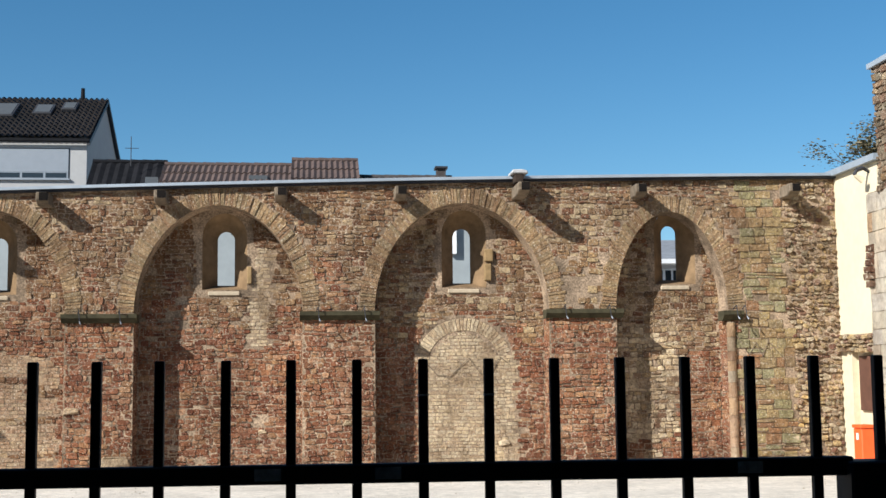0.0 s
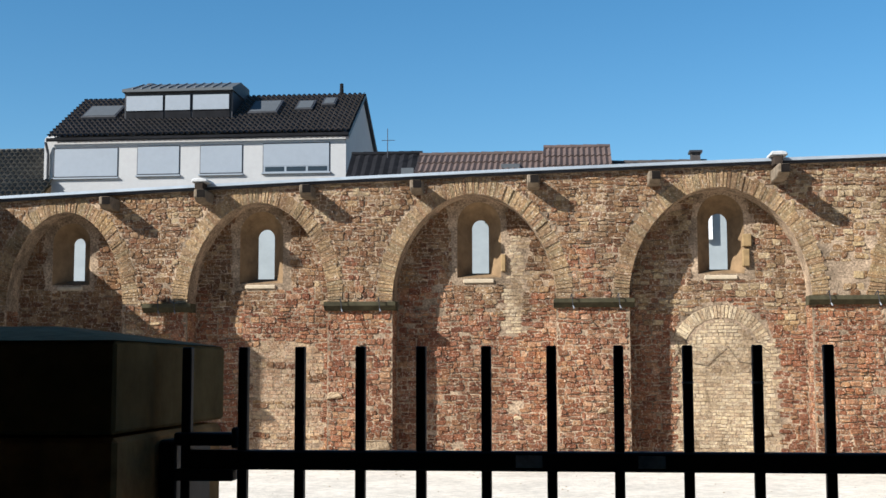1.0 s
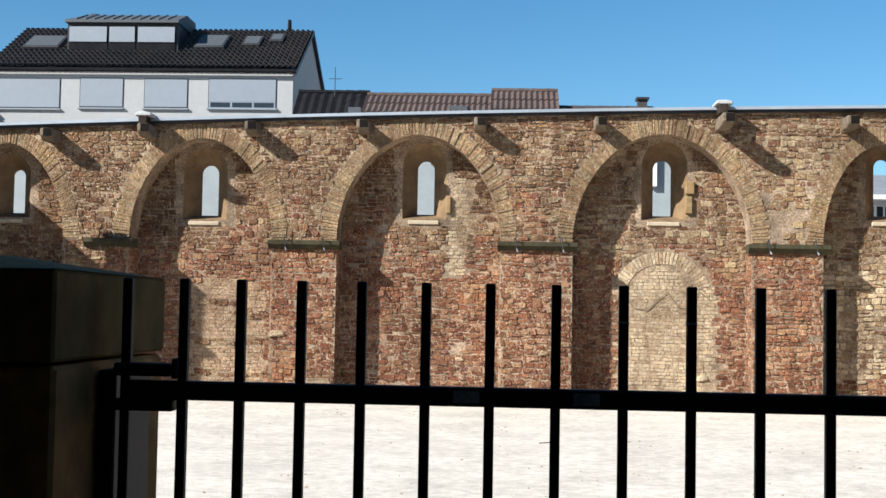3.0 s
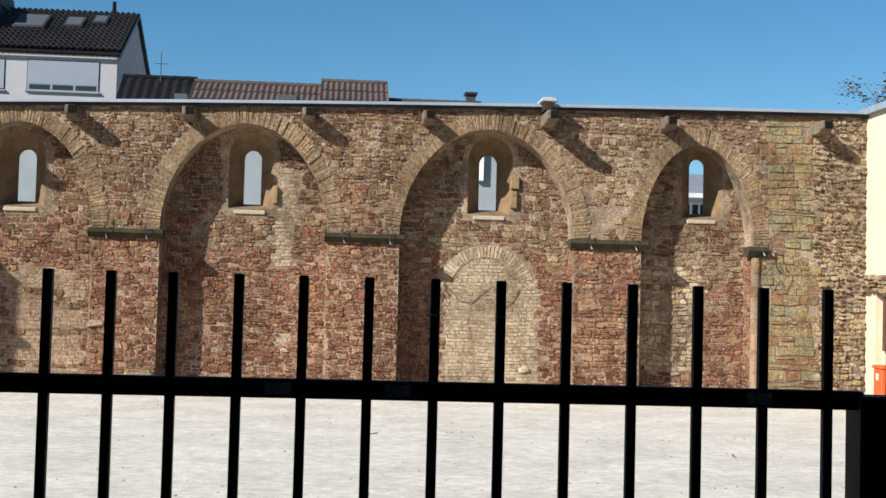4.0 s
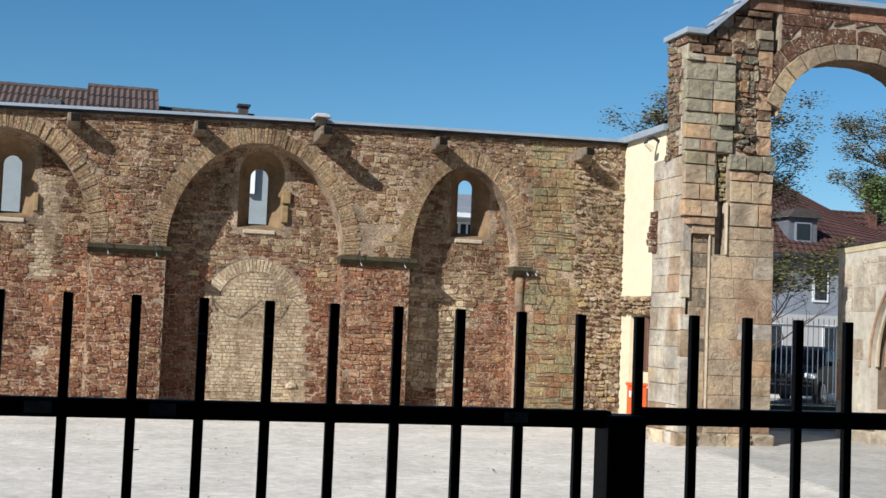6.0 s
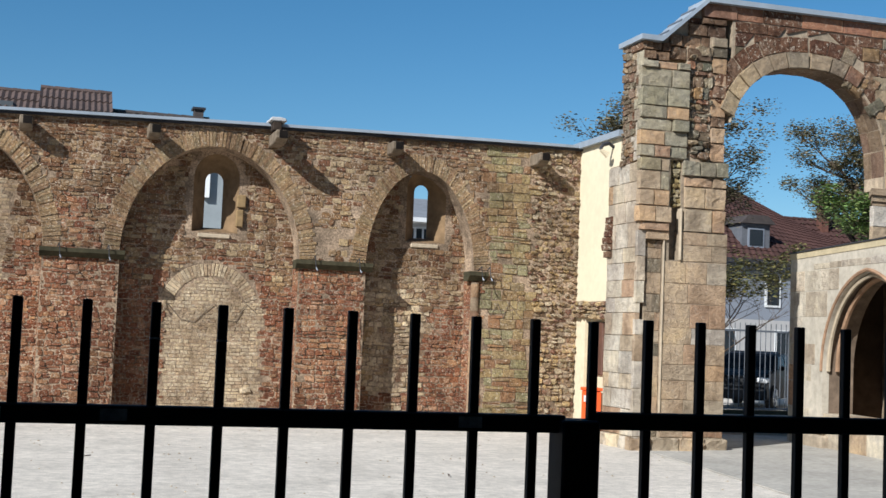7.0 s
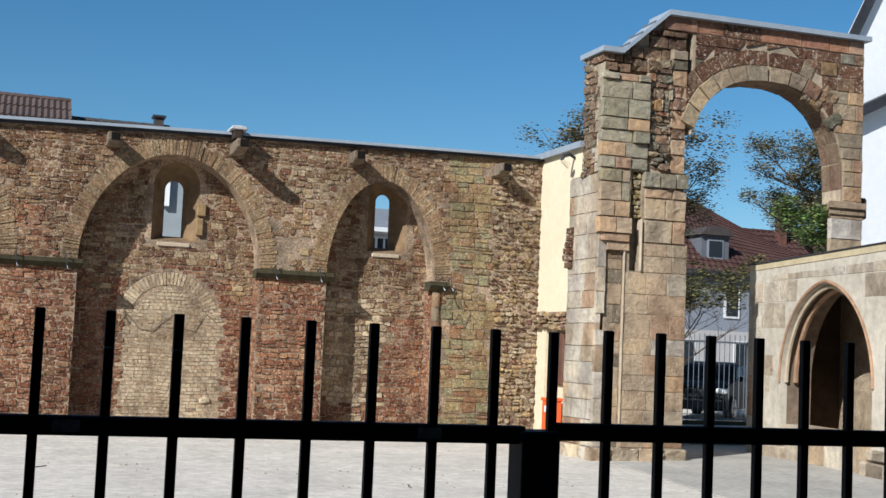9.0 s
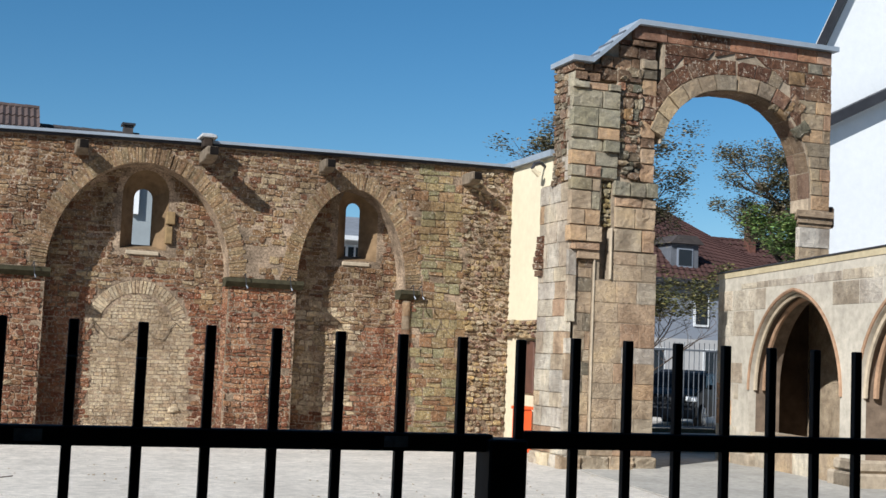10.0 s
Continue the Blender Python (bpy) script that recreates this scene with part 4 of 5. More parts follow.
# grey projecting blocks of the upper pier, tan ones east of the scar
greys = [(0.78, grey_piece), (0.12, pink_piece), (1, ashlar_piece)]
courses(8.42, 8.93, 3.71, 4.45, (0.2, 0.3), (0.24, 0.36), put_g, (0.04, 0.075), [(0.5, grey_piece), (0.3, pink_piece), (1, lower_piece)], 0.02, 0.006)
courses(8.40, 9.22, 4.46, 5.95, (0.16, 0.30), (0.24, 0.55), put_g, (0.04, 0.11), greys, 0.022, 0.007)
courses(9.20, 9.92, 3.35, 4.20, (0.24, 0.36), (0.28, 0.5), put_g, (0.02, 0.055), [(0.55, lower_piece), (0.3, pink_piece), (1, ashlar_piece)], 0.03, 0.008)
courses(9.16, 9.93, 4.21, 4.45, (0.2, 0.24), (0.2, 0.36), put_g, (0.06, 0.11), [(1, grey_piece)], 0.03, 0.008)
courses(9.62, 9.88, 4.46, 6.42, (0.16, 0.34), (0.2, 0.3), put_g, (0.0, 0.05), [(0.45, pink_piece), (0.3, lower_piece), (1, ashlar_piece)], 0.04, 0.008)
# the scar where a wall was torn away
v, f = rubble(8.93, 9.2, 3.7, 4.46, lambda x, z: True, lambda u, v, w: (u, AY + 0.06 - w, v), course=(0.05, 0.1), length=(0.05, 0.14), proud=(0.003, 0.06), cut=0.014, wave=0.1)
stuff("scar_rubble", v, f, moss_rubble, great_arch, "rough torn rubble scar with yellow lichen")
v, f = rubble(9.22, 9.62, 4.46, 6.3, lambda x, z: True, lambda u, v, w: (u, AY + 0.025 - w, v), course=(0.08, 0.2), length=(0.08, 0.22), proud=(0.01, 0.09), cut=0.03, wave=0.1)
stuff("scar_rubble", v, f, ashlar_rubble, great_arch, "rough torn rubble scar")
# black crusted stones under the coping
courses(8.44, 8.90, 5.97, 6.26, (0.12, 0.18), (0.16, 0.32), put_g, (-0.02, 0.05), [(0.9, crust_piece), (1, red_piece)], 0.04, 0.008, back=-0.1)
courses(8.90, 9.60, 6.02, 6.42, (0.14, 0.24), (0.2, 0.36), put_g, (-0.04, 0.05), [(0.92, crust_piece), (1, ashlar_piece)], 0.05, 0.008, back=-0.1)
courses(9.22, 9.87, 6.43, 6.72, (0.14, 0.24), (0.2, 0.36), put_g, (-0.02, 0.04), [(0.75, crust_piece), (1, red_piece)], 0.04, 0.008, back=-0.1)
courses(9.45, 13.2, 6.74, 6.965, (0.22, 0.24), (0.35, 0.8), put_g, (0.012, 0.03), [(0.8, rose_piece), (1, red_piece)], 0.012, 0.004)
# the pier's west side: pale ashlar below, broken rubble and a toothed corner above
courses(AY, FAR_LOW, 0.2, 4.38, (0.22, 0.40), (0.26, 0.55), put_gs, (0.004, 0.018), [(0.78, pale_piece), (0.1, pink_piece), (1, lower_piece)], 0.012)
v, f = rubble(AY + 0.2, FAR_HIGH, 4.4, 6.24, lambda y, z: True, put_gs, course=(0.07, 0.16), length=(0.1, 0.26), proud=(0.005, 0.05), cut=0.018, wave=0.1)
stuff("side_rubble", v, f, ashlar_rubble, great_arch, "rough broken side of the pier")
z = 4.4
while z < 6.2:
    h = random.uniform(0.14, 0.3)
    y1 = AY + random.uniform(0.14, 0.36)
    worn_block([(AY - 0.02, z + 0.006), (y1, z + 0.006), (y1, min(z + h, 6.24) - 0.006), (AY - 0.02, min(z + h, 6.24) - 0.006)], put_gs, random.uniform(0.01, 0.05), pale_piece if random.random() < 0.45 else (grey_piece if random.random() < 0.6 else red_piece), 0.02)
    z += h
# a ragged stub of red brick on the back edge
for k in range(6):
    z = 2.95 + 0.11 * k
    worn_block([(FAR_LOW - 0.2, z), (FAR_LOW + 0.06, z), (FAR_LOW + 0.06, z + 0.1), (FAR_LOW - 0.2, z + 0.1)], put_gs, 0.06 + 0.03 * math.sin(k * 1.1), red_piece, 0.03, "brick")


def clear_of_ring(u, v):
    grow = 0.02 if u > 12.3 else 0.5
    return not (abs(u - G[0]) < G[1] + grow and v < g_edge(u, grow))


z = 4.28
while z < 6.72:
    h = min(random.uniform(0.19, 0.27), 6.73 - z)
    u = 10.02
    while u < 13.18:
        w = min(random.uniform(0.24, 0.55), 13.2 - u)
        # the part of the block that stands clear of the ring
        us = [u + w * k / 10 for k in range(11)]
        low = [k for k in us if clear_of_ring(k, z)]
        high = [k for k in us if clear_of_ring(k, z + h)]
        if len(high) > 1 and max(high) - min(high) > 0.05:
            l0, l1 = (min(low), max(low)) if len(low) > 1 else ((min(high), min(high) + 0.02) if u < G[0] else (max(high) - 0.02, max(high)))
            zl = z if len(low) > 1 else z + h * 0.4
            east = u > 12.3 and z < 5.9
            worn_block([(l0 + 0.004, zl + 0.004), (l1 - 0.004, zl + 0.004), (max(high) - 0.004, z + h - 0.004), (min(high) + 0.004, z + h - 0.004)], put_g, random.uniform(0.006, 0.026), (pink_piece if random.random() < 0.35 else ring_piece) if east else (red_piece if random.random() < 0.8 else ashlar_piece), 0.014)
        u += w
    z += h
# two rings of voussoirs; the outer one breaks off over the east haunch
for lo, hi, n, mat, pr, first, last in ((0.0, 0.25, 16, ring_piece, 0.05, 2, 12), (0.26, 0.5, 22, red_piece, 0.02, 3, 14)):
    for k in range(first, last):
        cs = [g_point(math.pi * t / n, g) for t, g in ((k + 0.03, lo), (k + 0.97, lo), (k + 0.97, hi), (k + 0.03, hi))]
        if cs[2][0] > 12.4:
            continue
        worn_block(cs, put_g, pr * random.uniform(0.7, 1.3), mat if random.random() < 0.8 else ashlar_piece, 0.02, "voussoir")
for x, z, w, h, turn, out in ((12.30, 5.92, 0.24, 0.34, -0.55, 0.04), (12.52, 5.98, 0.3, 0.26, -0.7, 0.035), (12.12, 5.98, 0.13, 0.26, -0.4, 0.05), (12.62, 5.6, 0.2, 0.3, -0.9, 0.05)):
    c, s_ = math.cos(turn), math.sin(turn)
    worn_block([(x + u * c - v * s_, z + u * s_ + v * c) for u, v in ((-w / 2, -h / 2), (w / 2, -h / 2), (w / 2, h / 2), (-w / 2, h / 2))], put_g, out, ashlar_piece, 0.04, edge=0.03)
# stones of the underside, one course deep
n = 15
for k in range(1, n):
    p, q = g_point(math.pi * (k + 0.02) / n, 0), g_point(math.pi * (k + 0.98) / n, 0)
    if p[0] < 9.95:
        continue
    nx_, nz_ = q[1] - p[1], p[0] - q[0]
    ln = math.hypot(nx_, nz_)
    nx_, nz_ = nx_ / ln, nz_ / ln

    def put_under(u, v, w, p=p, q=q, nx_=nx_, nz_=nz_):
        return (p[0] + (q[0] - p[0]) * u + nx_ * w, AY + v, p[1] + (q[1] - p[1]) * u + nz_ * w)
    cut = random.uniform(0.18, 0.32)
    for v0, v1 in ((0.0, cut), (cut + 0.008, GT)):
        worn_block([(0, v0), (1, v0), (1, v1), (0, v1)], put_under, random.uniform(0.004, 0.012), soffit_piece, 0.008, "soffit_stone", back=-0.02, edge=0.004)
# the jamb on the east side with its impost
courses(12.59, 13.2, 2.95, 3.98, (0.3, 0.5), (0.3, 0.64), put_g, (0.02, 0.04), [(0.6, pale_piece), (1, lower_piece)], 0.01)
bm = bmesh.new()
for z0, z1, out in ((3.985, 4.05, 0.02), (4.05, 4.15, 0.05), (4.15, 4.255, 0.09)):
    prism(bm, [(12.60 - out, AY - out), (13.23, AY - out), (13.23, AY + GT), (12.97 - out, AY + GT)], z0, z1, "xy")
part("impost", bm, lower_piece, great_arch, "moulded stone impost")
bm = boxed(13.235, 13.40, AY + 0.1, AY + 0.4, 4.02, 4.38, bevel=0.03)
part("projecting_block", bm, crust_piece, great_arch)
# worn plinth stones round the foot
for x0, x1 in ((8.36, 8.72), (8.73, 9.2), (9.21, 9.62), (9.63, 10.02)):
    worn_block([(x0, -0.04), (x1, -0.04), (x1, 0.19), (x0, 0.2)], put_g, random.uniform(0.07, 0.12), lower_piece, 0.05, "plinth_stone", edge=0.03)
for y0, y1 in ((AY - 0.08, AY + 0.4), (AY + 0.41, AY + 0.8), (AY + 0.81, FAR_LOW + 0.03)):
    worn_block([(y0, -0.04), (y1, -0.04), (y1, 0.19), (y0, 0.2)], put_gs, random.uniform(0.06, 0.1), pale_piece, 0.05, "plinth_stone", edge=0.03)
# sunlight on the panel's edge, put into a strip of pale colour
bm = bmesh.new()
z = 0.3
while z < 3.18:
    h = random.uniform(0.2, 0.5)
    box(bm, 8.870 + random.uniform(-.002, .002), 8.886, AY - 0.03, AY - 0.001, z, min(z + h, 3.19))
    z += h
part("edge_strip", bm, sill_stone, great_arch, "pale strip coloured as the panel's sunlit edge")
# pale strip that paints the sunlit edge of the groove
bm = boxed(9.135, 9.165, AY - 0.05, AY + 0.1, 2.9, 3.7, bevel=0.008)
part("groove_edge", bm, sill_stone, great_arch, "pale strip coloured as the groove's lit edge")
# zinc coping: along the side, up the shoulder, along the top
bm = bmesh.new()
strips(bm, [8.36, 8.72, 9.5], lambda x: g_top(x) - 0.05, lambda x: g_top(x) + 0.03, AY - 0.12, AY + 0.32)
strips(bm, [9.503, 13.27], lambda x: g_top(x) - 0.05, lambda x: g_top(x) + 0.03, AY - 0.12, AY + GT + 0.1)
strips(bm, [8.36, 9.5], lambda x: 6.252, lambda x: 6.33, AY + 0.323, FAR_HIGH + 0.06)
part("coping", bm, zinc, great_arch, "grey zinc coping")
for k in range(3):
    bm = bmesh.new()
    x = 8.78 + 0.22 * k
    strips(bm, [x, x + 0.03], lambda x: g_top(x) + 0.031, lambda x: g_top(x) + 0.055, AY - 0.12, AY + 0.32)
    part("coping_seam", bm, steel, great_arch, "standing seam of the coping")

# ---------------------------------------------------------------- the cloister wall with pointed arches
cloister = thing("cloister", "pale ashlar cloister wall with pointed moulded arches", "ruin")
CM = Matrix.Translation((12.1, 17.41, 0)) @ Matrix.Rotation(radians(-7), 4, "Z")   # local y runs along the wall, local x through it
CL = [(-0.62, 1.42, 1.27, 1.58), (-3.98, 1.45, 1.27, 1.60), (-7.35, 1.45, 1.27, 1.60)]


def point_edge(A, s, grow=0.0):
    """The height of a pointed arch at s: two arcs whose centres lie past the middle."""
    c, a, z, b = A
    a, b = a + grow, b + grow * 1.3
    r = (a * a + b * b) / (2 * a)
    d = min(a, abs(s - c))
    return z + math.sqrt(max(0, r * r - (d + r - a) ** 2))


def c_top(s):
    return 3.20 - 0.02 * (s - 2.0)


def c_place(ob):
    ob.matrix_local = CM
    return ob


red_jamb = masonry_material("pinkish_ashlar", [(0.40, 0.24, 0.15), (0.36, 0.22, 0.15), (0.44, 0.29, 0.19)], "object", 5.0, lime=0.3)
bm, bm_in = bmesh.new(), bmesh.new()
edge = -9.6
for A in sorted(CL):
    for bb, y0, y1 in ((bm, 0, 0.12), (bm_in, 0.123, 0.55)):
        strips(bb, [edge, A[0] - A[1]], lambda s: -0.1, c_top, y0, y1)
        strips(bb, [A[0] - A[1] * math.cos(math.pi * k / 30) for k in range(31)], lambda s: point_edge(A, s), c_top, y0, y1)
    edge = A[0] + A[1]
for bb, y0, y1 in ((bm, 0, 0.12), (bm_in, 0.123, 0.55)):
    strips(bb, [edge, 2.05], lambda s: -0.1, c_top, y0, y1)
bmesh.ops.remove_doubles(bm_in, verts=bm_in.verts[:], dist=0.0006)
swap(bm_in)
# the brown tone puts the arch reveals' shade into this skin's colour
c_place(part("wall_inner_skin", bm_in, soffit_stone, cloister, "inner stonework coloured brown for the shade in the reveals"))
bmesh.ops.remove_doubles(bm, verts=bm.verts[:], dist=0.0006)
swap(bm)
c_place(part("wall_core", bm, cloister_mortar, cloister))
random.seed(77)
z = 0.0
while z < 3.2:
    h = random.choice((0.28, 0.36, 0.44))
    s = -9.6
    while s < 2.0:
        w = random.uniform(0.4, 0.95)
        a, b = s, min(2.05, s + w)
        top = min(z + h, c_top(b) - 0.15)
        s += w
        if top - z < 0.1 or b - a < 0.08:
            continue
        cs = [(a + 0.006, z + 0.006), (b - 0.006, z + 0.006), (b - 0.006, top - 0.006), (a + 0.006, top - 0.006)]
        hit = any(abs(u - A[0]) < A[1] + 0.04 and v < point_edge(A, u, 0.04) for A in CL for u, v in cs + [((a + b) / 2, z + 0.05), ((a + b) / 2, top)])
        if not hit:
            c_place(piece("block", cs, lambda u, v, w: (-w, u, v), random.uniform(0.003, 0.008), red_jamb if z < 1.2 and random.random() < 0.35 else pale_piece, cloister, 0.006))
    z += h
bm = boxed(-0.012, 0.65, -9.6, 2.07, 3.17, 3.27)
for v in bm.verts:
    v.co.z -= 0.02 * (v.co.y - 2.0)
c_place(part("coping", bm, surface("cream_coping_stone", (0.47, 0.39, 0.25), 0.9, scale=6, vary=0.15, bump=0.2), cloister, "cream stone coping"))
bm = boxed(-0.03, 0.70, -9.6, 2.09, 3.274, 3.295)
for v in bm.verts:
    v.co.z -= 0.02 * (v.co.y - 2.0)
c_place(part("coping_cap", bm, dark_trim, cloister, "dark metal cap"))
moulding = surface("reddish_moulding_stone", (0.32, 0.20, 0.125), 0.9, scale=8, vary=0.25, bump=0.3)
for A in CL:
    for grow, dx, r, mat in ((0.03, -0.008, 0.03, moulding), (-0.03, 0.09, 0.035, sill_stone), (-0.06, 0.24, 0.045, moulding)):
        bm = bmesh.new()
        n = 36
        pts = [(A[0] - (A[1] + grow) * math.cos(math.pi * k / n)) for k in range(n + 1)]
        for s0, s1 in zip(pts, pts[1:]):
            tube(bm, (dx, s0, point_edge(A, s0, grow)), (dx, s1, point_edge(A, s1, grow)), r, r, 6)
        c_place(part("arch_moulding", bm, mat, cloister, "rounded arch moulding"))
    for sgn in (-1, 1):
        s = A[0] + sgn * (A[1] + 0.16)
        c_place(part("pedestal", boxed(-0.10, 0.62, s - 0.34, s + 0.34, -0.05, 0.22, bevel=0.03), pale_mortar, cloister, "stepped stone pedestal"))
        bm = bmesh.new()
        box(bm, -0.05, 0.60, s - 0.27, s + 0.27, 0.22, 0.40, bevel=0.04)
        c_place(part("pedestal", bm, pale_mortar, cloister, "stepped stone pedestal"))
# low sill across the far arch
for k in range(4):
    s0 = -2.03 + 0.71 * k
    c_place(part("sill_block", boxed(0.03, 0.5, s0 + 0.004, s0 + 0.706, -0.05, 0.58, bevel=0.012), pale_piece if k % 2 else lower_piece, cloister, "stone block of a low sill"))
# inside of the cloister; its end walls and roof are coloured dark for shade
cloister_inner = surface("shade_dark_inner_stone", (0.06, 0.04, 0.027), 0.93, scale=4, vary=0.35, bump=0.3)
c_place(part("inner_wall", boxed(1.6, 1.9, -9.6, 2.05, -0.1, 3.1), lower_piece, cloister, "brown stone inner wall"))
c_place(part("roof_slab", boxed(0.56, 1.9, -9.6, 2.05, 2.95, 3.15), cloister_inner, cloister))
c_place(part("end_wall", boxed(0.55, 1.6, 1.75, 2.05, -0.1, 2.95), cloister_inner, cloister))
# unseen near end, added to keep light out of the cloister
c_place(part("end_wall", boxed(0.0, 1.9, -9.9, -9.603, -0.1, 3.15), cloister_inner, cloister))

# ---------------------------------------------------------------- white building behind the cloister
white_building = thing("white_building", "tall white rendered building with a dark verge", "building")
bm = bmesh.new()
prism(bm, [(18.9, -0.1), (19.12, 9.74), (21.58, 14.6), (34, 14.6), (34, -0.1)], 26.0, 36.0)
for v in bm.verts:
    if v.co.y > 31:
        v.co.x += 9.5
part("wall", bm, white_render, white_building, "bright white render")
bm = bmesh.new()
prism(bm, [(18.98, 9.64), (21.52, 14.76), (21.76, 14.76), (19.22, 9.64)], 25.8, 36.2)
for v in bm.verts:
    if v.co.y > 31:
        v.co.x += 9.5
part("verge", bm, dark_trim, white_building, "dark roof verge")
bm = bmesh.new()
prism(bm, [(18.92, 7.42), (24.05, 9.99), (24.05, 10.27), (18.92, 7.70)], 25.7, 25.99)
part("eave_band", bm, dark_trim, white_building, "dark sloping lean-to roof edge")

# ---------------------------------------------------------------- the white house behind the wall
def tiled_roof(bm, p0, p1, p2, p3, across, rows, lift=0.06):
    """Rolls of tiles on the slope p0 p1 (eave) to p3 p2 (ridge)."""
    p0, p1, p2, p3 = map(Vector, (p0, p1, p2, p3))
    nrm = (p1 - p0).cross(p3 - p0).normalized()
    if nrm.z < 0:
        nrm = -nrm
    steps = across * 4
    prev = None
    for r in range(2 * rows):
        a = (r + 1) // 2 / rows
        row = []
        for k in range(steps + 1):
            t = k / steps
            e0, e1 = p0.lerp(p1, t), p3.lerp(p2, t)
            wave = lift * (0.5 + 0.5 * math.cos(math.tau * t * across))
            row.append(bm.verts.new(e0.lerp(e1, a) + nrm * (wave * (0.9 if r % 2 else 1.0) + (0 if r % 2 else lift * 0.7))))
        if prev:
            for k in range(steps):
                bm.faces.new((prev[k], prev[k + 1], row[k + 1], row[k]))
        prev = row


blind_mat = surface("dull_roof_blind", (0.055, 0.062, 0.07), 0.7, scale=4, vary=0.1, bump=0.0)
white_house = thing("white_house", "white rendered house with dark tiled roof and grey shutters", "house")
HX0, HX1, HY = -19.3, -7.95, 45.0
bm = bmesh.new()
prism(bm, [(HY, 0), (HY, 10.15), (HY + 3.7, 12.26), (HY + 7.4, 10.15), (HY + 7.4, 0)], HX0, HX1, "yz")
part("wall", bm, house_render, white_house, "white render")
bm = bmesh.new()
tiled_roof(bm, (HX0 + 0.16, HY - 0.15, 10.12), (HX1 + 0.12, HY - 0.15, 10.12), (HX1 + 0.12, HY + 3.7, 12.37), (HX0 + 0.16, HY + 3.7, 12.37), 56, 14, 0.11)
tiled_roof(bm, (HX0 + 0.16, HY + 7.8, 10.12), (HX1 + 0.12, HY + 7.8, 10.12), (HX1 + 0.12, HY + 3.7, 12.37), (HX0 + 0.16, HY + 3.7, 12.37), 12, 2)
part("roof", bm, dark_tile, white_house, "dark brown roof tiles")
bm = bmesh.new()
prism(bm, [(HY - 0.2, 10.08), (HY + 3.7, 12.41), (HY + 7.8, 10.08), (HY + 7.8, 9.9), (HY + 3.7, 12.26), (HY - 0.2, 9.9)], HX1 + 0.02, HX1 + 0.14, "yz")
part("verge", bm, dark_trim, white_house, "dark verge board")
bm = bmesh.new()
tube(bm, (HX0 + 0.16, HY - 0.2, 10.07), (HX1 + 0.12, HY - 0.2, 10.07), 0.06, 0.06)
box(bm, HX0 + 0.16, HX1 + 0.12, HY - 0.255, HY - 0.18, 10.04, 10.14)
part("gutter", bm, bitumen, white_house)
bm = bmesh.new()
tube(bm, (HX0 + 0.12, HY - 0.2, 10.0), (HX0 + 0.18, HY - 0.08, 9.6), 0.05, 0.05)
tube(bm, (HX0 + 0.18, HY - 0.08, 9.6), (HX0 + 0.18, HY - 0.08, 6.0), 0.05, 0.05)
part("downpipe", bm, dark_trim, white_house)
for x0, x1, z1, z0, gap in ((-18.91, -16.46, 9.78, 8.67, 0), (-15.74, -14.13, 9.81, 8.72, 0), (-13.37, -11.77, 9.80, 8.72, 0), (-11.02, -8.54, 9.82, 8.74, 1)):
    win = part("window", boxed(x0, x1, HY - 0.02, HY + 0.1, z0, z1), dark_trim, white_house)
    bm = bmesh.new()
    low = z0 + (0.24 if gap else 0.05)
    box(bm, x0 + 0.025, x1 - 0.025, HY - 0.035, HY - 0.021, low, z1 - 0.03)
    part("shutter", bm, shutter_mat, win, "closed grey roller shutter")
    part("sill", boxed(x0 - 0.04, x1 + 0.04, HY - 0.10, HY + 0.05, z0 - 0.05, z0), shutter_mat, win)
    if gap:
        w3 = (x1 - x0 - 0.1) / 3
        part("frame", boxed(x0 + 0.03, x1 - 0.03, HY - 0.028, HY - 0.0205, z0 + 0.01, low - 0.003), shutter_mat, win, "white window frame")
        for q in range(3):
            part("pane", boxed(x0 + 0.09 + q * w3, x0 + 0.01 + (q + 1) * w3, HY - 0.034, HY - 0.0285, z0 + 0.04, low - 0.03), dark_glass, win)
# the dormer
dormer = part("dormer", boxed(-16.73, -12.53, HY + 1.3, HY + 3.6, 10.730, 12.110), dark_trim, white_house, "dark clad dormer with three shuttered windows")
bm = bmesh.new()
prism(bm, [(HY + 1.1, 12.110), (HY + 1.1, 12.210), (HY + 2.4, 12.670), (HY + 3.7, 12.670), (HY + 3.7, 12.110)], -16.78, -12.48, "yz")
for v in bm.verts:
    if v.co.z > 12.630:
        v.co.x = -14.68 + (v.co.x + 14.9) * 0.9
part("dormer_roof", bm, blind_mat, dormer)
bm = bmesh.new()
for q in range(11):
    x = -16.38 + q * 0.345
    prism(bm, [(HY + 1.08, 12.215), (HY + 2.4, 12.680), (HY + 2.4, 12.710), (HY + 1.08, 12.250)], x, x + 0.04, "yz")
part("standing_seams", bm, steel, dormer)
for x0, x1 in ((-16.66, -15.20), (-15.14, -14.14), (-14.06, -12.63)):
    part("pane", boxed(x0, x1, HY + 1.26, HY + 1.3, 11.050, 11.990), bitumen, dormer)
    part("shutter", boxed(x0 + 0.02, x1 - 0.02, HY + 1.22, HY + 1.255, 11.400, 11.970), shutter_mat, dormer, "pale roller blind")
bm = bmesh.new()
tube(bm, (-16.23, HY + 2.9, 12.430), (-16.23, HY + 2.9, 12.800), 0.26, 0.2, 10)
part("vent", bm, dark_trim, dormer)
slope = math.atan2(2.25, 3.85)
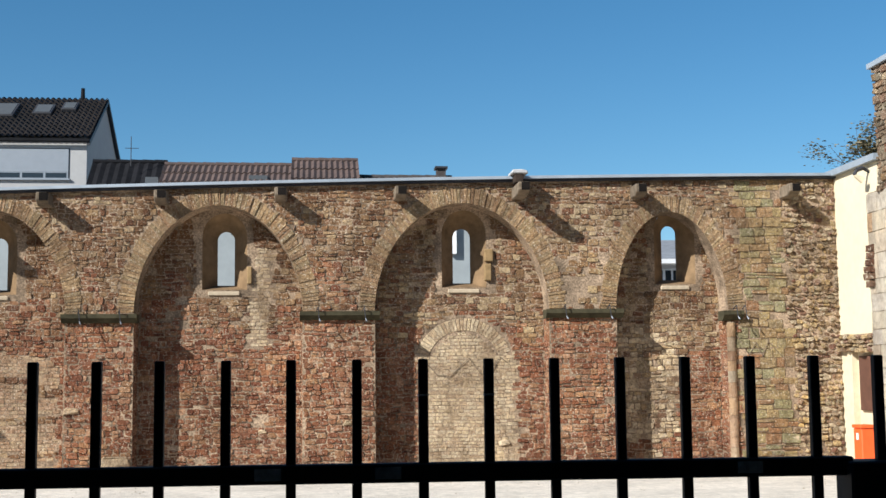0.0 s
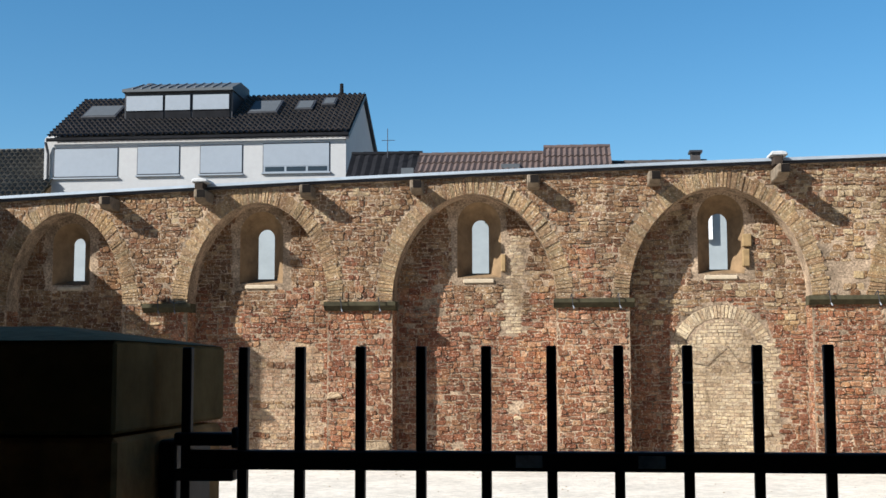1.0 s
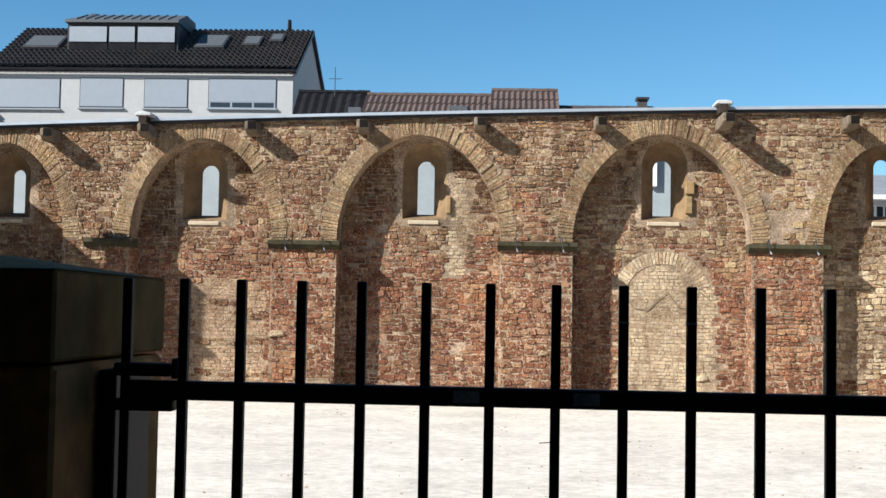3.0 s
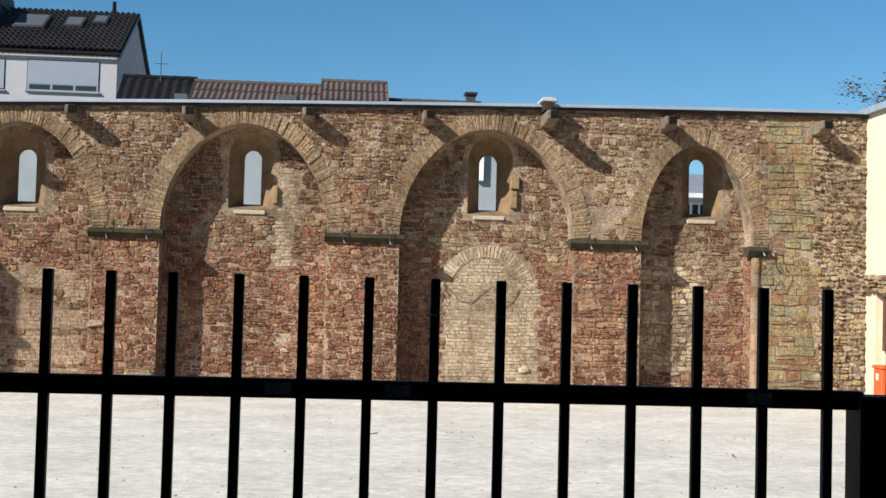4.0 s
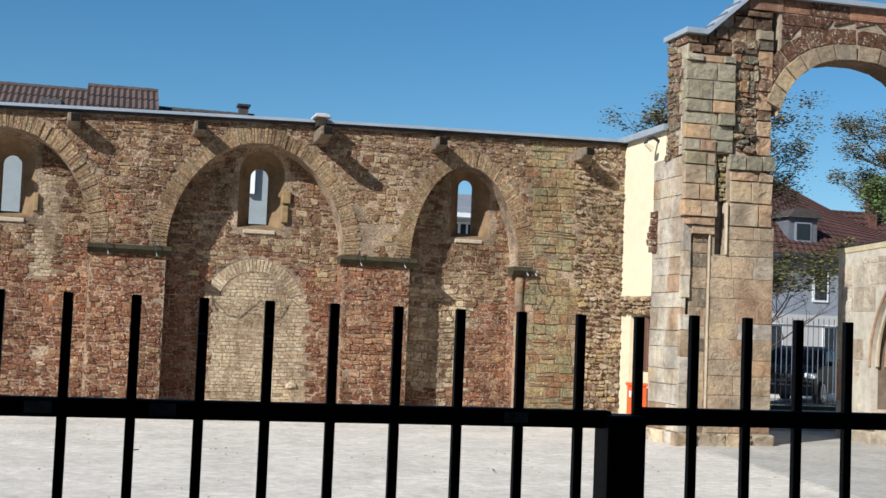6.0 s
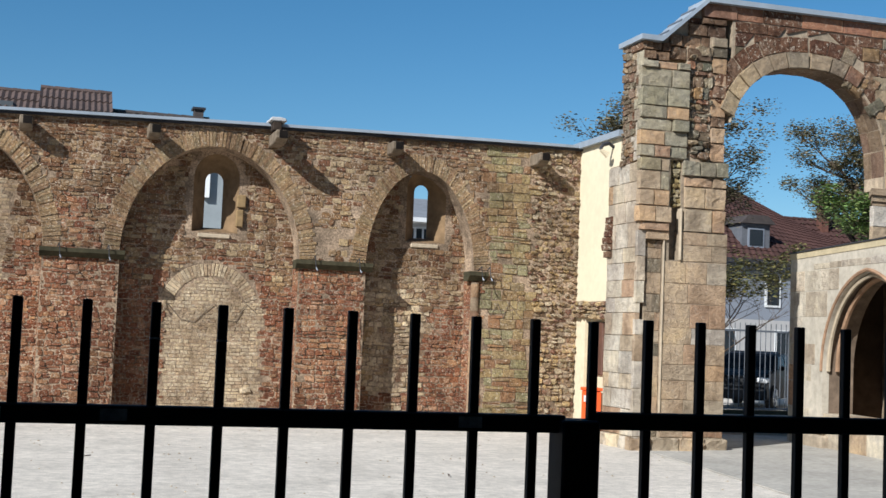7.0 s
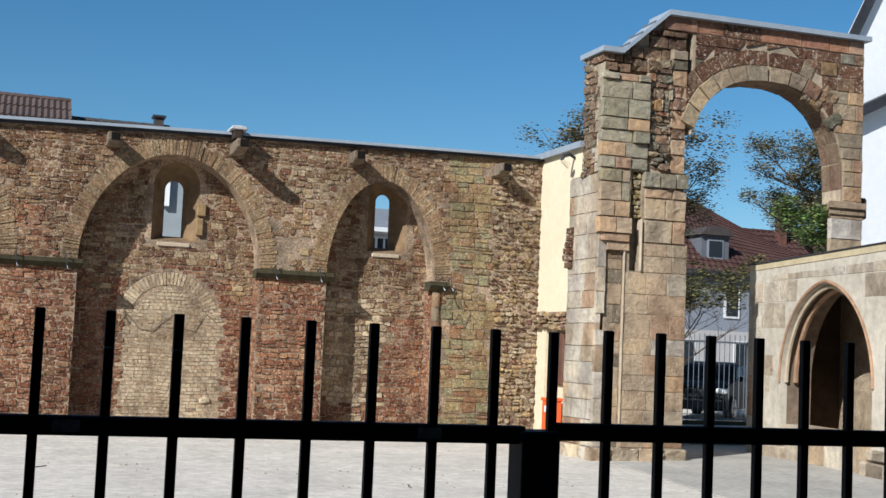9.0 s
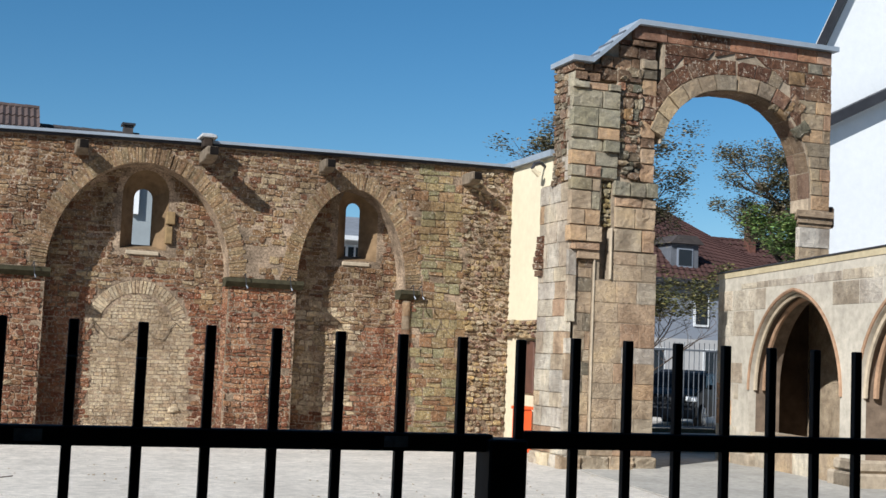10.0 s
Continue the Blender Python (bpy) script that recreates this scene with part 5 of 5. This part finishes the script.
for x0, x1, d0, d1, glass in ((-18.5, -17.1, 1.9, 3.2, 0), (-12.0, -10.85, 2.0, 3.4, 0), (-10.25, -9.55, 2.3, 3.3, 1), (-9.3, -8.75, 2.8, 3.6, 1)):
    bm = boxed(x0, x1, d0, d1, 0.05, 0.2, bevel=0.02)
    sk = part("skylight", bm, dark_trim, white_house, "roof window")
    m = Matrix.Translation((0, HY - 0.15, 10.12)) @ Matrix.Rotation(slope, 4, "X")
    sk.matrix_local = m
    bm = boxed(x0 + 0.08, x1 - 0.08, d0 + 0.08, d1 - 0.08, 0.2, 0.215)
    part("pane", bm, blind_mat, sk)
bm = bmesh.new()
tube(bm, (-8.75, HY + 3.5, 12.2), (-8.75, HY + 3.5, 12.78), 0.09, 0.07)
part("flue", bm, bitumen, white_house)

# ---------------------------------------------------------------- other roofs behind the wall
def long_house(name, label, x0, x1, y, eave, ridge, run, across, rows, tile, wall_mat, cut=0.0, lift=0.06):
    h = thing(name, label, "house")
    bm = bmesh.new()
    prism(bm, [(y, 0), (y, eave), (y + run, ridge - 0.1), (y + 2 * run, eave), (y + 2 * run, 0)], x0 + 0.1, x1 - 0.1, "yz")
    part("wall", bm, wall_mat, h)
    bm = bmesh.new()
    tiled_roof(bm, (x0, y - 0.3, eave - 0.1), (x1, y - 0.3, eave - 0.1), (x1, y + run, ridge), (x0 + cut, y + run, ridge), across, rows, lift)
    tiled_roof(bm, (x0, y + 2 * run + 0.3, eave - 0.1), (x1, y + 2 * run + 0.3, eave - 0.1), (x1, y + run, ridge), (x0 + cut, y + run, ridge), 8, 2)
    part("roof", bm, tile, h)
    bm = bmesh.new()
    q = int((x1 - x0 - cut) / 0.4)
    for k in range(q):
        a = x0 + cut + k * (x1 - x0 - cut) / q
        tube(bm, (a, y + run, ridge + 0.02), (a + (x1 - x0 - cut) / q, y + run, ridge + 0.02), 0.1, 0.085, 8)
    part("ridge_tiles", bm, tile, h)
    return h


left_house = long_house("tiled_house", "house with weathered mossy tile roof", -32, -18.9, 43, 7.0, 10.1, 4.2, 58, 17, mossy_tile, orange_plaster, 0.0, 0.13)
annex = thing("flat_annex", "small orange plastered annex with a flat roof", "house")
part("wall", boxed(-24, -19.2, 39.6, 40.6, 0, 7.88), orange_plaster, annex)
part("roof_edge", boxed(-24.2, -19.05, 39.45, 40.75, 7.88, 7.97), cream_plaster, annex, "pale roof edge")
annex_roof = long_house("small_dark_roof", "small house with a dark tile roof", -7.35, -4.9, 41, 7.3, 8.95, 1.8, 8, 1, bitumen, dark_trim, 0.0)
part("skylight", boxed(-5.40, -5.0, 40.95, 41.1, 7.98, 8.18), blind_mat, annex_roof, "grey roof window")
brown_house = long_house("brown_roof_house", "long low house with ribbed brown tile roof", -4.9, -0.75, 40, 7.6, 8.74, 2.0, 22, 3, brown_tile, white_render)
brown_house_b = long_house("brown_roof_house", "slightly higher house with ribbed brown tile roof", -0.75, 1.45, 40, 7.7, 8.92, 2.0, 12, 3, brown_tile, white_render)
dark_house = long_house("dark_roof_house", "long low house with dark flat-pitched roof", 1.45, 4.6, 40, 7.5, 8.36, 2.0, 13, 3, dark_tile, white_render)
part("chimney", boxed(4.08, 4.38, 41.8, 42.2, 8.2, 8.66), dark_tile, dark_house, "small dark chimney")
part("chimney_cap", boxed(4.02, 4.44, 41.72, 42.28, 8.66, 8.73), dark_trim, dark_house)
part("vent", boxed(-2.1, -1.5, 40.6, 40.9, 8.0, 8.2), blind_mat, brown_house, "grey roof vent")
aerial = thing("roof_aerial", "thin metal roof aerial", "aerial")
bm = bmesh.new()
tube(bm, (-6.0, 42, 8.7), (-6.0, 42, 9.7), 0.016, 0.012)
tube(bm, (-6.2, 42, 9.3), (-5.75, 42, 9.3), 0.01, 0.01)
part("mast", bm, dark_trim, aerial)

# ---------------------------------------------------------------- beyond the great arch
grey_house = thing("grey_house", "pale grey house with red-brown tile roof and dormer", "house")
RY = 42.0
bm = boxed(19.5, 31.0, RY, RY + 9, 0, 4.95)
part("wall", bm, grey_render, grey_house, "pale grey-blue render")
bm = bmesh.new()
tiled_roof(bm, (19.2, RY - 0.4, 4.85), (31.3, RY - 0.4, 4.85), (29.6, RY + 4.5, 6.9), (23.5, RY + 4.5, 9.5), 44, 16, 0.04)
part("roof", bm, red_tile, grey_house)
bm = bmesh.new()
prism(bm, [(RY - 0.5, 4.72), (RY - 0.5, 4.9), (RY + 0.1, 4.9), (RY + 0.1, 4.72)], 19.1, 31.3, "yz")
part("eave", bm, dark_trim, grey_house)
rd = part("dormer", boxed(24.75, 25.95, RY + 0.4, RY + 3.2, 5.2, 6.3), slate, grey_house, "dark slate dormer")
part("frame", boxed(25.0, 25.7, RY + 0.36, RY + 0.4, 5.4, 6.15), grey_render, rd, "grey window frame")
part("pane", boxed(25.07, 25.63, RY + 0.34, RY + 0.36, 5.47, 6.08), dark_glass, rd)
bm = bmesh.new()
prism(bm, [(24.6, 6.3), (26.1, 6.3), (25.75, 6.62), (24.95, 6.62)], RY + 0.2, RY + 3.4)
part("dormer_roof", bm, dark_tile, rd)
for x0, z0, z1 in ((25.55, 3.15, 4.4), (22.9, 3.15, 4.55), (23.7, 0.7, 2.3), (26.0, 0.7, 2.3), (28.2, 0.7, 2.3), (28.2, 3.15, 4.55), (21.0, 0.7, 2.3)):
    win = part("window", boxed(x0, x0 + 0.66, RY - 0.06, RY + 0.05, z0, z1), frame_white, grey_house)
    part("pane", boxed(x0 + 0.08, x0 + 0.58, RY - 0.075, RY - 0.061, z0 + 0.08, z1 - 0.08), dark_glass, win)
part("base_wall", boxed(19.49, 31.01, RY - 0.03, RY - 0.003, 0, 2.66), house_render, grey_house, "whitish lower wall")
part("chimney", boxed(30.62, 30.95, RY + 4, RY + 4.4, 5.0, 7.85), brick_red, grey_house, "brick chimney")

neighbour = long_house("neighbour_house", "low neighbouring house with red-brown tile roof", 28.6, 37.0, 43.0, 4.6, 7.12, 4.0, 30, 10, red_tile, grey_render)

# a hall seen through the slits
pale_hall = thing("pale_hall", "pale building close behind the ruin", "building")
part("wall", boxed(-14, 5.6, 33, 36, 0, 6.2), surface("pale_grey_plaster", (0.27, 0.295, 0.305), 0.9, scale=3, vary=0.08, bump=0.05), pale_hall)
part("white_strip", boxed(3.50, 3.70, 32.85, 32.999, 4.9, 6.2), white_render, pale_hall)
part("pane", boxed(-2.14, -1.9, 32.9, 32.999, 5.4, 5.9), dark_glass, pale_hall)
back_house = thing("back_house", "white house with a grey slate roof", "house")
part("wall", boxed(7.2, 12.5, 34, 40, 0, 4.8), white_render, back_house)
bm = bmesh.new()
prism(bm, [(33.6, 4.76), (33.6, 4.84), (37, 5.72), (37, 5.6)], 6.9, 12.8, "yz")
part("roof", bm, surface("grey_slate", (0.20, 0.21, 0.23), 0.7, scale=5, vary=0.2, bump=0.1), back_house)
part("eave", boxed(6.9, 12.8, 33.5, 33.62, 4.70, 4.82), frame_white, back_house)
win = part("window", boxed(9.30, 9.98, 33.93, 34.01, 4.1, 4.60), frame_white, back_house)
for x in (9.34, 9.58, 9.80):
    part("pane", boxed(x, x + 0.16, 33.915, 33.929, 4.14, 4.54), dark_glass, win)

# iron railing and car
iron_railing = thing("steel_railing", "galvanised steel bar railing with a gate", "fence")
for k in range(21):
    x = 14.25 + k * 0.14
    bm = bmesh.new()
    tube(bm, (x, 27, 0.12), (x, 27, 2.2), 0.011, 0.011, 6)
    part("bar", bm, steel, iron_railing)
for z in (0.13, 1.99):
    part("rail", boxed(14.1, 17.16, 26.97, 27.03, z, z + 0.045), steel, iron_railing)
part("post", boxed(17.13, 17.2, 26.95, 27.05, 0, 2.05), steel, iron_railing)
kerb = thing("plinth_wall", "dark low stone plinth under the railing", "plinth")
part("slab", boxed(14.0, 17.4, 26.85, 27.15, -0.02, 0.115, bevel=0.01), mossy_stone, kerb)
low_wall = thing("step", "dark stone threshold step", "step")
part("slab", boxed(10.0, 14.6, 20.6, 21.6, -0.02, 0.10, bevel=0.02), paving, low_wall)

car = thing("parked_car", "dark blue-black parked hatchback car behind the railing", "car")
CAR = Matrix.Translation((18.6, 31.0, 0)) @ Matrix.Rotation(radians(45), 4, "Z")


def car_part(name, bm, mat, parent=None, label=""):
    ob = part(name, bm, mat, parent or car, label)
    if parent is None:
        ob.matrix_local = CAR
    return ob


def car_shell(prof, half, pull, top):
    """The car's outline swept across its width, drawn in above the waist."""
    bm = bmesh.new()
    prism(bm, prof, -half, half)
    for v in bm.verts:
        if v.co.z > 0.95:
            v.co.y *= 1 - pull * min(1, (v.co.z - 0.95) / top)
    return bm


bm = car_shell([(-2.0, 0.25), (-2.08, 0.55), (-2.02, 0.85), (-1.75, 0.96), (-1.05, 1.04), (-0.4, 1.44), (0.2, 1.52), (1.0, 1.49), (1.65, 1.28), (1.92, 0.98), (2.0, 0.6), (1.96, 0.28)], 0.84, 0.2, 0.55)
bmesh.ops.bevel(bm, geom=bm.edges[:], offset=0.05, segments=2, affect="EDGES")
car_part("body", bm, car_paint, None, "glossy dark paint")
glass = surface("tinted_car_glass", (0.012, 0.014, 0.018), 0.2, scale=4, vary=0.05, bump=0.0)
glass.node_tree.nodes["Principled BSDF"].inputs["Specular IOR Level"].default_value = 0.15
for outline in ([(-0.86, 1.04), (-0.36, 1.37), (0.18, 1.44), (0.18, 1.02)], [(0.26, 1.02), (0.26, 1.44), (0.95, 1.41), (1.42, 1.20), (1.42, 1.03)]):
    car_part("side_window", car_shell(outline, 0.858, 0.2, 0.55), glass)
bm = bmesh.new()
prism(bm, [(1.06, 1.47), (1.60, 1.29), (1.84, 1.02), (1.90, 1.03), (1.68, 1.33), (1.10, 1.52)], -0.58, 0.58)
car_part("rear_window", bm, glass)
for y in (-0.72, 0.72):
    car_part("headlight", boxed(-2.07, -1.86, y - 0.14, y + 0.14, 0.70, 0.84, bevel=0.03), frame_white, None, "clear headlight")
    car_part("tail_light", boxed(1.86, 2.0, y - 0.12, y + 0.12, 0.72, 0.95, bevel=0.03), orange_paint, None, "red tail light")
    car_part("mirror", boxed(-0.78, -0.62, y * 1.17, y * 1.37, 1.02, 1.15, bevel=0.03), car_paint)
    for x in (0.05, 0.85):
        car_part("door_handle", boxed(x, x + 0.18, y * 1.17 - 0.006, y * 1.17 + 0.006, 0.88, 0.91), steel)
for x in (-1.28, 1.28):
    for y in (-0.78, 0.78):
        s = -1 if y < 0 else 1
        bm = bmesh.new()
        tube(bm, (x, y - 0.1, 0.32), (x, y + 0.1, 0.32), 0.32, 0.32, 24)
        wheel = car_part("wheel", bm, rubber, None, "black tyre with alloy rim")
        bm = bmesh.new()
        tube(bm, (x, y + s * 0.085, 0.32), (x, y + s * 0.105, 0.32), 0.07, 0.06, 12)
        for k in range(5):
            t = math.tau * k / 5
            tube(bm, (x + 0.05 * math.cos(t), y + s * 0.11, 0.32 + 0.05 * math.sin(t)), (x + 0.21 * math.cos(t), y + s * 0.11, 0.32 + 0.21 * math.sin(t)), 0.03, 0.038, 6)
        for k in range(20):
            t0, t1 = math.tau * k / 20, math.tau * (k + 1) / 20
            tube(bm, (x + 0.22 * math.cos(t0), y + s * 0.105, 0.32 + 0.22 * math.sin(t0)), (x + 0.22 * math.cos(t1), y + s * 0.105, 0.32 + 0.22 * math.sin(t1)), 0.02, 0.02, 6)
        part("rim", bm, alloy, wheel, "five-spoke alloy rim")

# ---------------------------------------------------------------- trees


def tree(label, at, height, spread, seed, leaf, leaves, first=0.3, size=0.12, share=0.2, puff=0.17):
    """Tapered trunk, forked limbs and a loose crown of single leaves in clumps."""
    rng = random.Random(seed)
    t = thing("tree", label, "tree", at=at)
    bm = bmesh.new()
    tips = []

    def limb(p, d, length, r, level):
        n = 4
        for k in range(n):
            q = p + d * (length / n)
            r2 = r * 0.86
            tube(bm, p, q, r, r2, 7 if level < 2 else 5)
            p, r = q, r2
            d = (d + Vector((rng.uniform(-.2, .2), rng.uniform(-.2, .2), rng.uniform(-.05, .14)))).normalized()
            if level >= 1 and k >= 1:
                tips.append((p.copy(), level))
            if level < 3 and k >= (2 if level == 0 else 1):
                for _ in range(2 if level else 3):
                    a = rng.uniform(0, math.tau)
                    side = Vector((math.cos(a), math.sin(a), rng.uniform(0.1, 0.8))).normalized()
                    limb(p.copy(), (d * 0.35 + side * 0.8).normalized(), length * rng.uniform(0.5, 0.72) * (spread if level == 0 else 1), r * 0.6, level + 1)
        tips.append((p.copy(), 3))
    limb(Vector((0, 0, -0.1)), Vector((0, 0, 1)), height * 0.6, height * 0.022, 0)
    part("trunk", bm, bark, t, "bare brown trunk and limbs")
    verts, faces = [], []
    tips = [p for p in tips if p[0].z > height * first]
    tips = rng.sample(tips, max(12, int(len(tips) * share)))
    for _ in range(leaves):
        p, _l = rng.choice(tips)
        c = p + Vector((rng.gauss(0, puff), rng.gauss(0, puff), rng.gauss(0, puff * 0.6)))
        a, tilt, s = rng.uniform(0, math.tau), rng.uniform(-0.9, 0.9), size * rng.uniform(0.6, 1.3)
        m = Matrix.Translation(c) @ Matrix.Rotation(a, 4, "Z") @ Matrix.Rotation(tilt, 4, "X")
        n = len(verts)
        for u, v, w in ((-1, 0, 0), (-.2, -.55, .12), (1, 0, 0), (-.2, .55, .12)):
            verts.append(m @ Vector((u * s, v * s, w * s)))
        faces += [(n, n + 1, n + 2), (n, n + 2, n + 3)]
    ob = stuff("crown", verts, faces, leaf, t)
    return t


tree("sparse olive-brown tree behind the pier and the yellow house", (15.0, 30.0, 0), 8.5, 0.66, 4, olive_leaf, 30000, 0.35, 0.05, 0.22, 0.19)
tree("leafy green tree behind the arch", (22.6, 31.0, 0), 7.6, 0.5, 15, green_leaf, 20000, 0.3, 0.065, 0.25, 0.2)
tree("olive-leaved tree behind the arch", (23.9, 33.0, 0), 10.6, 0.5, 21, olive_leaf, 26000, 0.35, 0.05, 0.16, 0.2)
tree("low young tree with dark olive leaves by the railing", (15.35, 27.6, 0), 3.0, 1.35, 33, dark_leaf, 6000, 0.95, 0.055, 0.5, 0.12)

# ---------------------------------------------------------------- near: gate pillar, fence, house behind
gate_pillar = thing("gate_pillar", "shaded sandstone gate pillar with a flat cap", "pillar")
part("shaft", boxed(-1.76, -0.797, 2.145, 2.80, -0.05, 1.49, bevel=0.008), shaft_stone, gate_pillar)
bm = bmesh.new()
box(bm, -1.78, -0.795, 2.13, 2.815, 1.497, 1.655, bevel=0.006)
part("cap", bm, pillar_stone, gate_pillar, "flat stone cap")
bm = bmesh.new()
lo = [bm.verts.new(p) for p in ((-1.78, 2.13, 1.656), (-0.795, 2.13, 1.656), (-0.795, 2.815, 1.656), (-1.78, 2.815, 1.656))]
hi = [bm.verts.new(p) for p in ((-1.55, 2.42, 1.69), (-1.02, 2.42, 1.69), (-1.02, 2.55, 1.69), (-1.55, 2.55, 1.69))]
bm.faces.new(hi)
for k in range(4):
    bm.faces.new((lo[k], lo[(k + 1) % 4], hi[(k + 1) % 4], hi[k]))
part("cap_slope", bm, cap_stone, gate_pillar, "grey weathered cap slope")

FX, FY, FYAW = 0.190, 2.3526, radians(-0.97)
OFFS = [0.029, 0.016, 0.003, -0.004, -0.012, -0.013, -0.015, -0.015, -0.013, -0.011, -0.008, -0.004, 0.0, 0.005, 0.009, 0.014, 0.015, 0.014, 0.011, 0.007, 0.0, -0.008, -0.02, -0.03, -0.04, -0.05]
FM = Matrix.Translation((0, FY, 0)) @ Matrix.Rotation(FYAW, 4, "Z")
fence = thing("iron_fence", "black painted iron picket fence", "fence")
gate = thing("iron_gate", "black painted iron picket gate", "gate")
for i, off in enumerate(OFFS):
    s = FX + (i - 8) * 0.12 + off
    bm = boxed(s - 0.009, s + 0.009, -0.009, 0.009, 0.12, 1.6475 + (0.008 if i > 15 else 0), bevel=0.002)
    p = part("picket", bm, black_iron, fence if i < 16 else gate)
    p.matrix_local = FM
    if i in (8, 9):
        q = part("paint_ring", boxed(s - 0.0096, s + 0.0096, -0.0096, 0.0096, 1.579, 1.583), grey_patch, p, "scratched bare ring")
for z in (1.423, 0.2):
    p = part("rail", boxed(-0.735, 0.985, -0.0165, 0.0165, z, z + 0.035, bevel=0.003), black_iron, fence)
    p.matrix_local = FM
    p = part("rail", boxed(1.05, 2.45, -0.0165, 0.0165, z + 0.008, z + 0.043, bevel=0.003), black_iron, gate)
    p.matrix_local = FM
p = part("post", boxed(0.97, 1.05, -0.04, 0.04, -0.05, 1.45, bevel=0.004), black_iron, fence)
p.matrix_local = FM
p = part("bracket", boxed(-0.76, -0.652, -0.02, 0.02, 1.466, 1.490, bevel=0.003), black_iron, fence, "flat wall bracket")
p.matrix_local = FM
p = part("bracket", boxed(-0.76, -0.648, -0.02, 0.02, 1.402, 1.424, bevel=0.003), black_iron, fence, "flat wall bracket")
p.matrix_local = FM
p = part("bracket_end", boxed(-0.651, -0.639, -0.022, 0.022, 1.462, 1.500, bevel=0.003), black_iron, fence, "upturned bracket end")
p.matrix_local = FM
part("wall_post", boxed(-0.796, -0.762, 2.37, 2.60, -0.05, 1.475, bevel=0.004), black_iron, fence, "flat iron post against the pillar")
for s in (-0.106, 0.111, 0.785):
    p = part("worn_patch", boxed(s - 0.024, s + 0.024, -0.0172, -0.0167, 1.43, 1.452), grey_patch, fence, "worn grey paint patch")
    p.matrix_local = FM

# unseen house at the camera's back, whose shade lies over the fence
back_building = thing("building_south", "unseen plain house and gateway roof added to shade the fence", "building")
# height, gateway roof and dark plaster are added to hold back sky light
part("wall", boxed(-34, 26, -6, -2.2, -0.1, 10.0), gateway_plaster, back_building)
part("gateway_roof", boxed(-6, 7, -2.2, 2.12, 3.0, 3.3), gateway_plaster, back_building)
part("gateway_side", boxed(-6, -5.6, -2.2, 1.75, -0.1, 3.0), gateway_plaster, back_building)
part("gateway_side", boxed(6.6, 7, -2.2, 1.75, -0.1, 3.0), gateway_plaster, back_building)
part("gateway_floor", boxed(-5.6, 6.6, -2.2, 1.75, -0.05, 0.02), gateway_plaster, back_building)
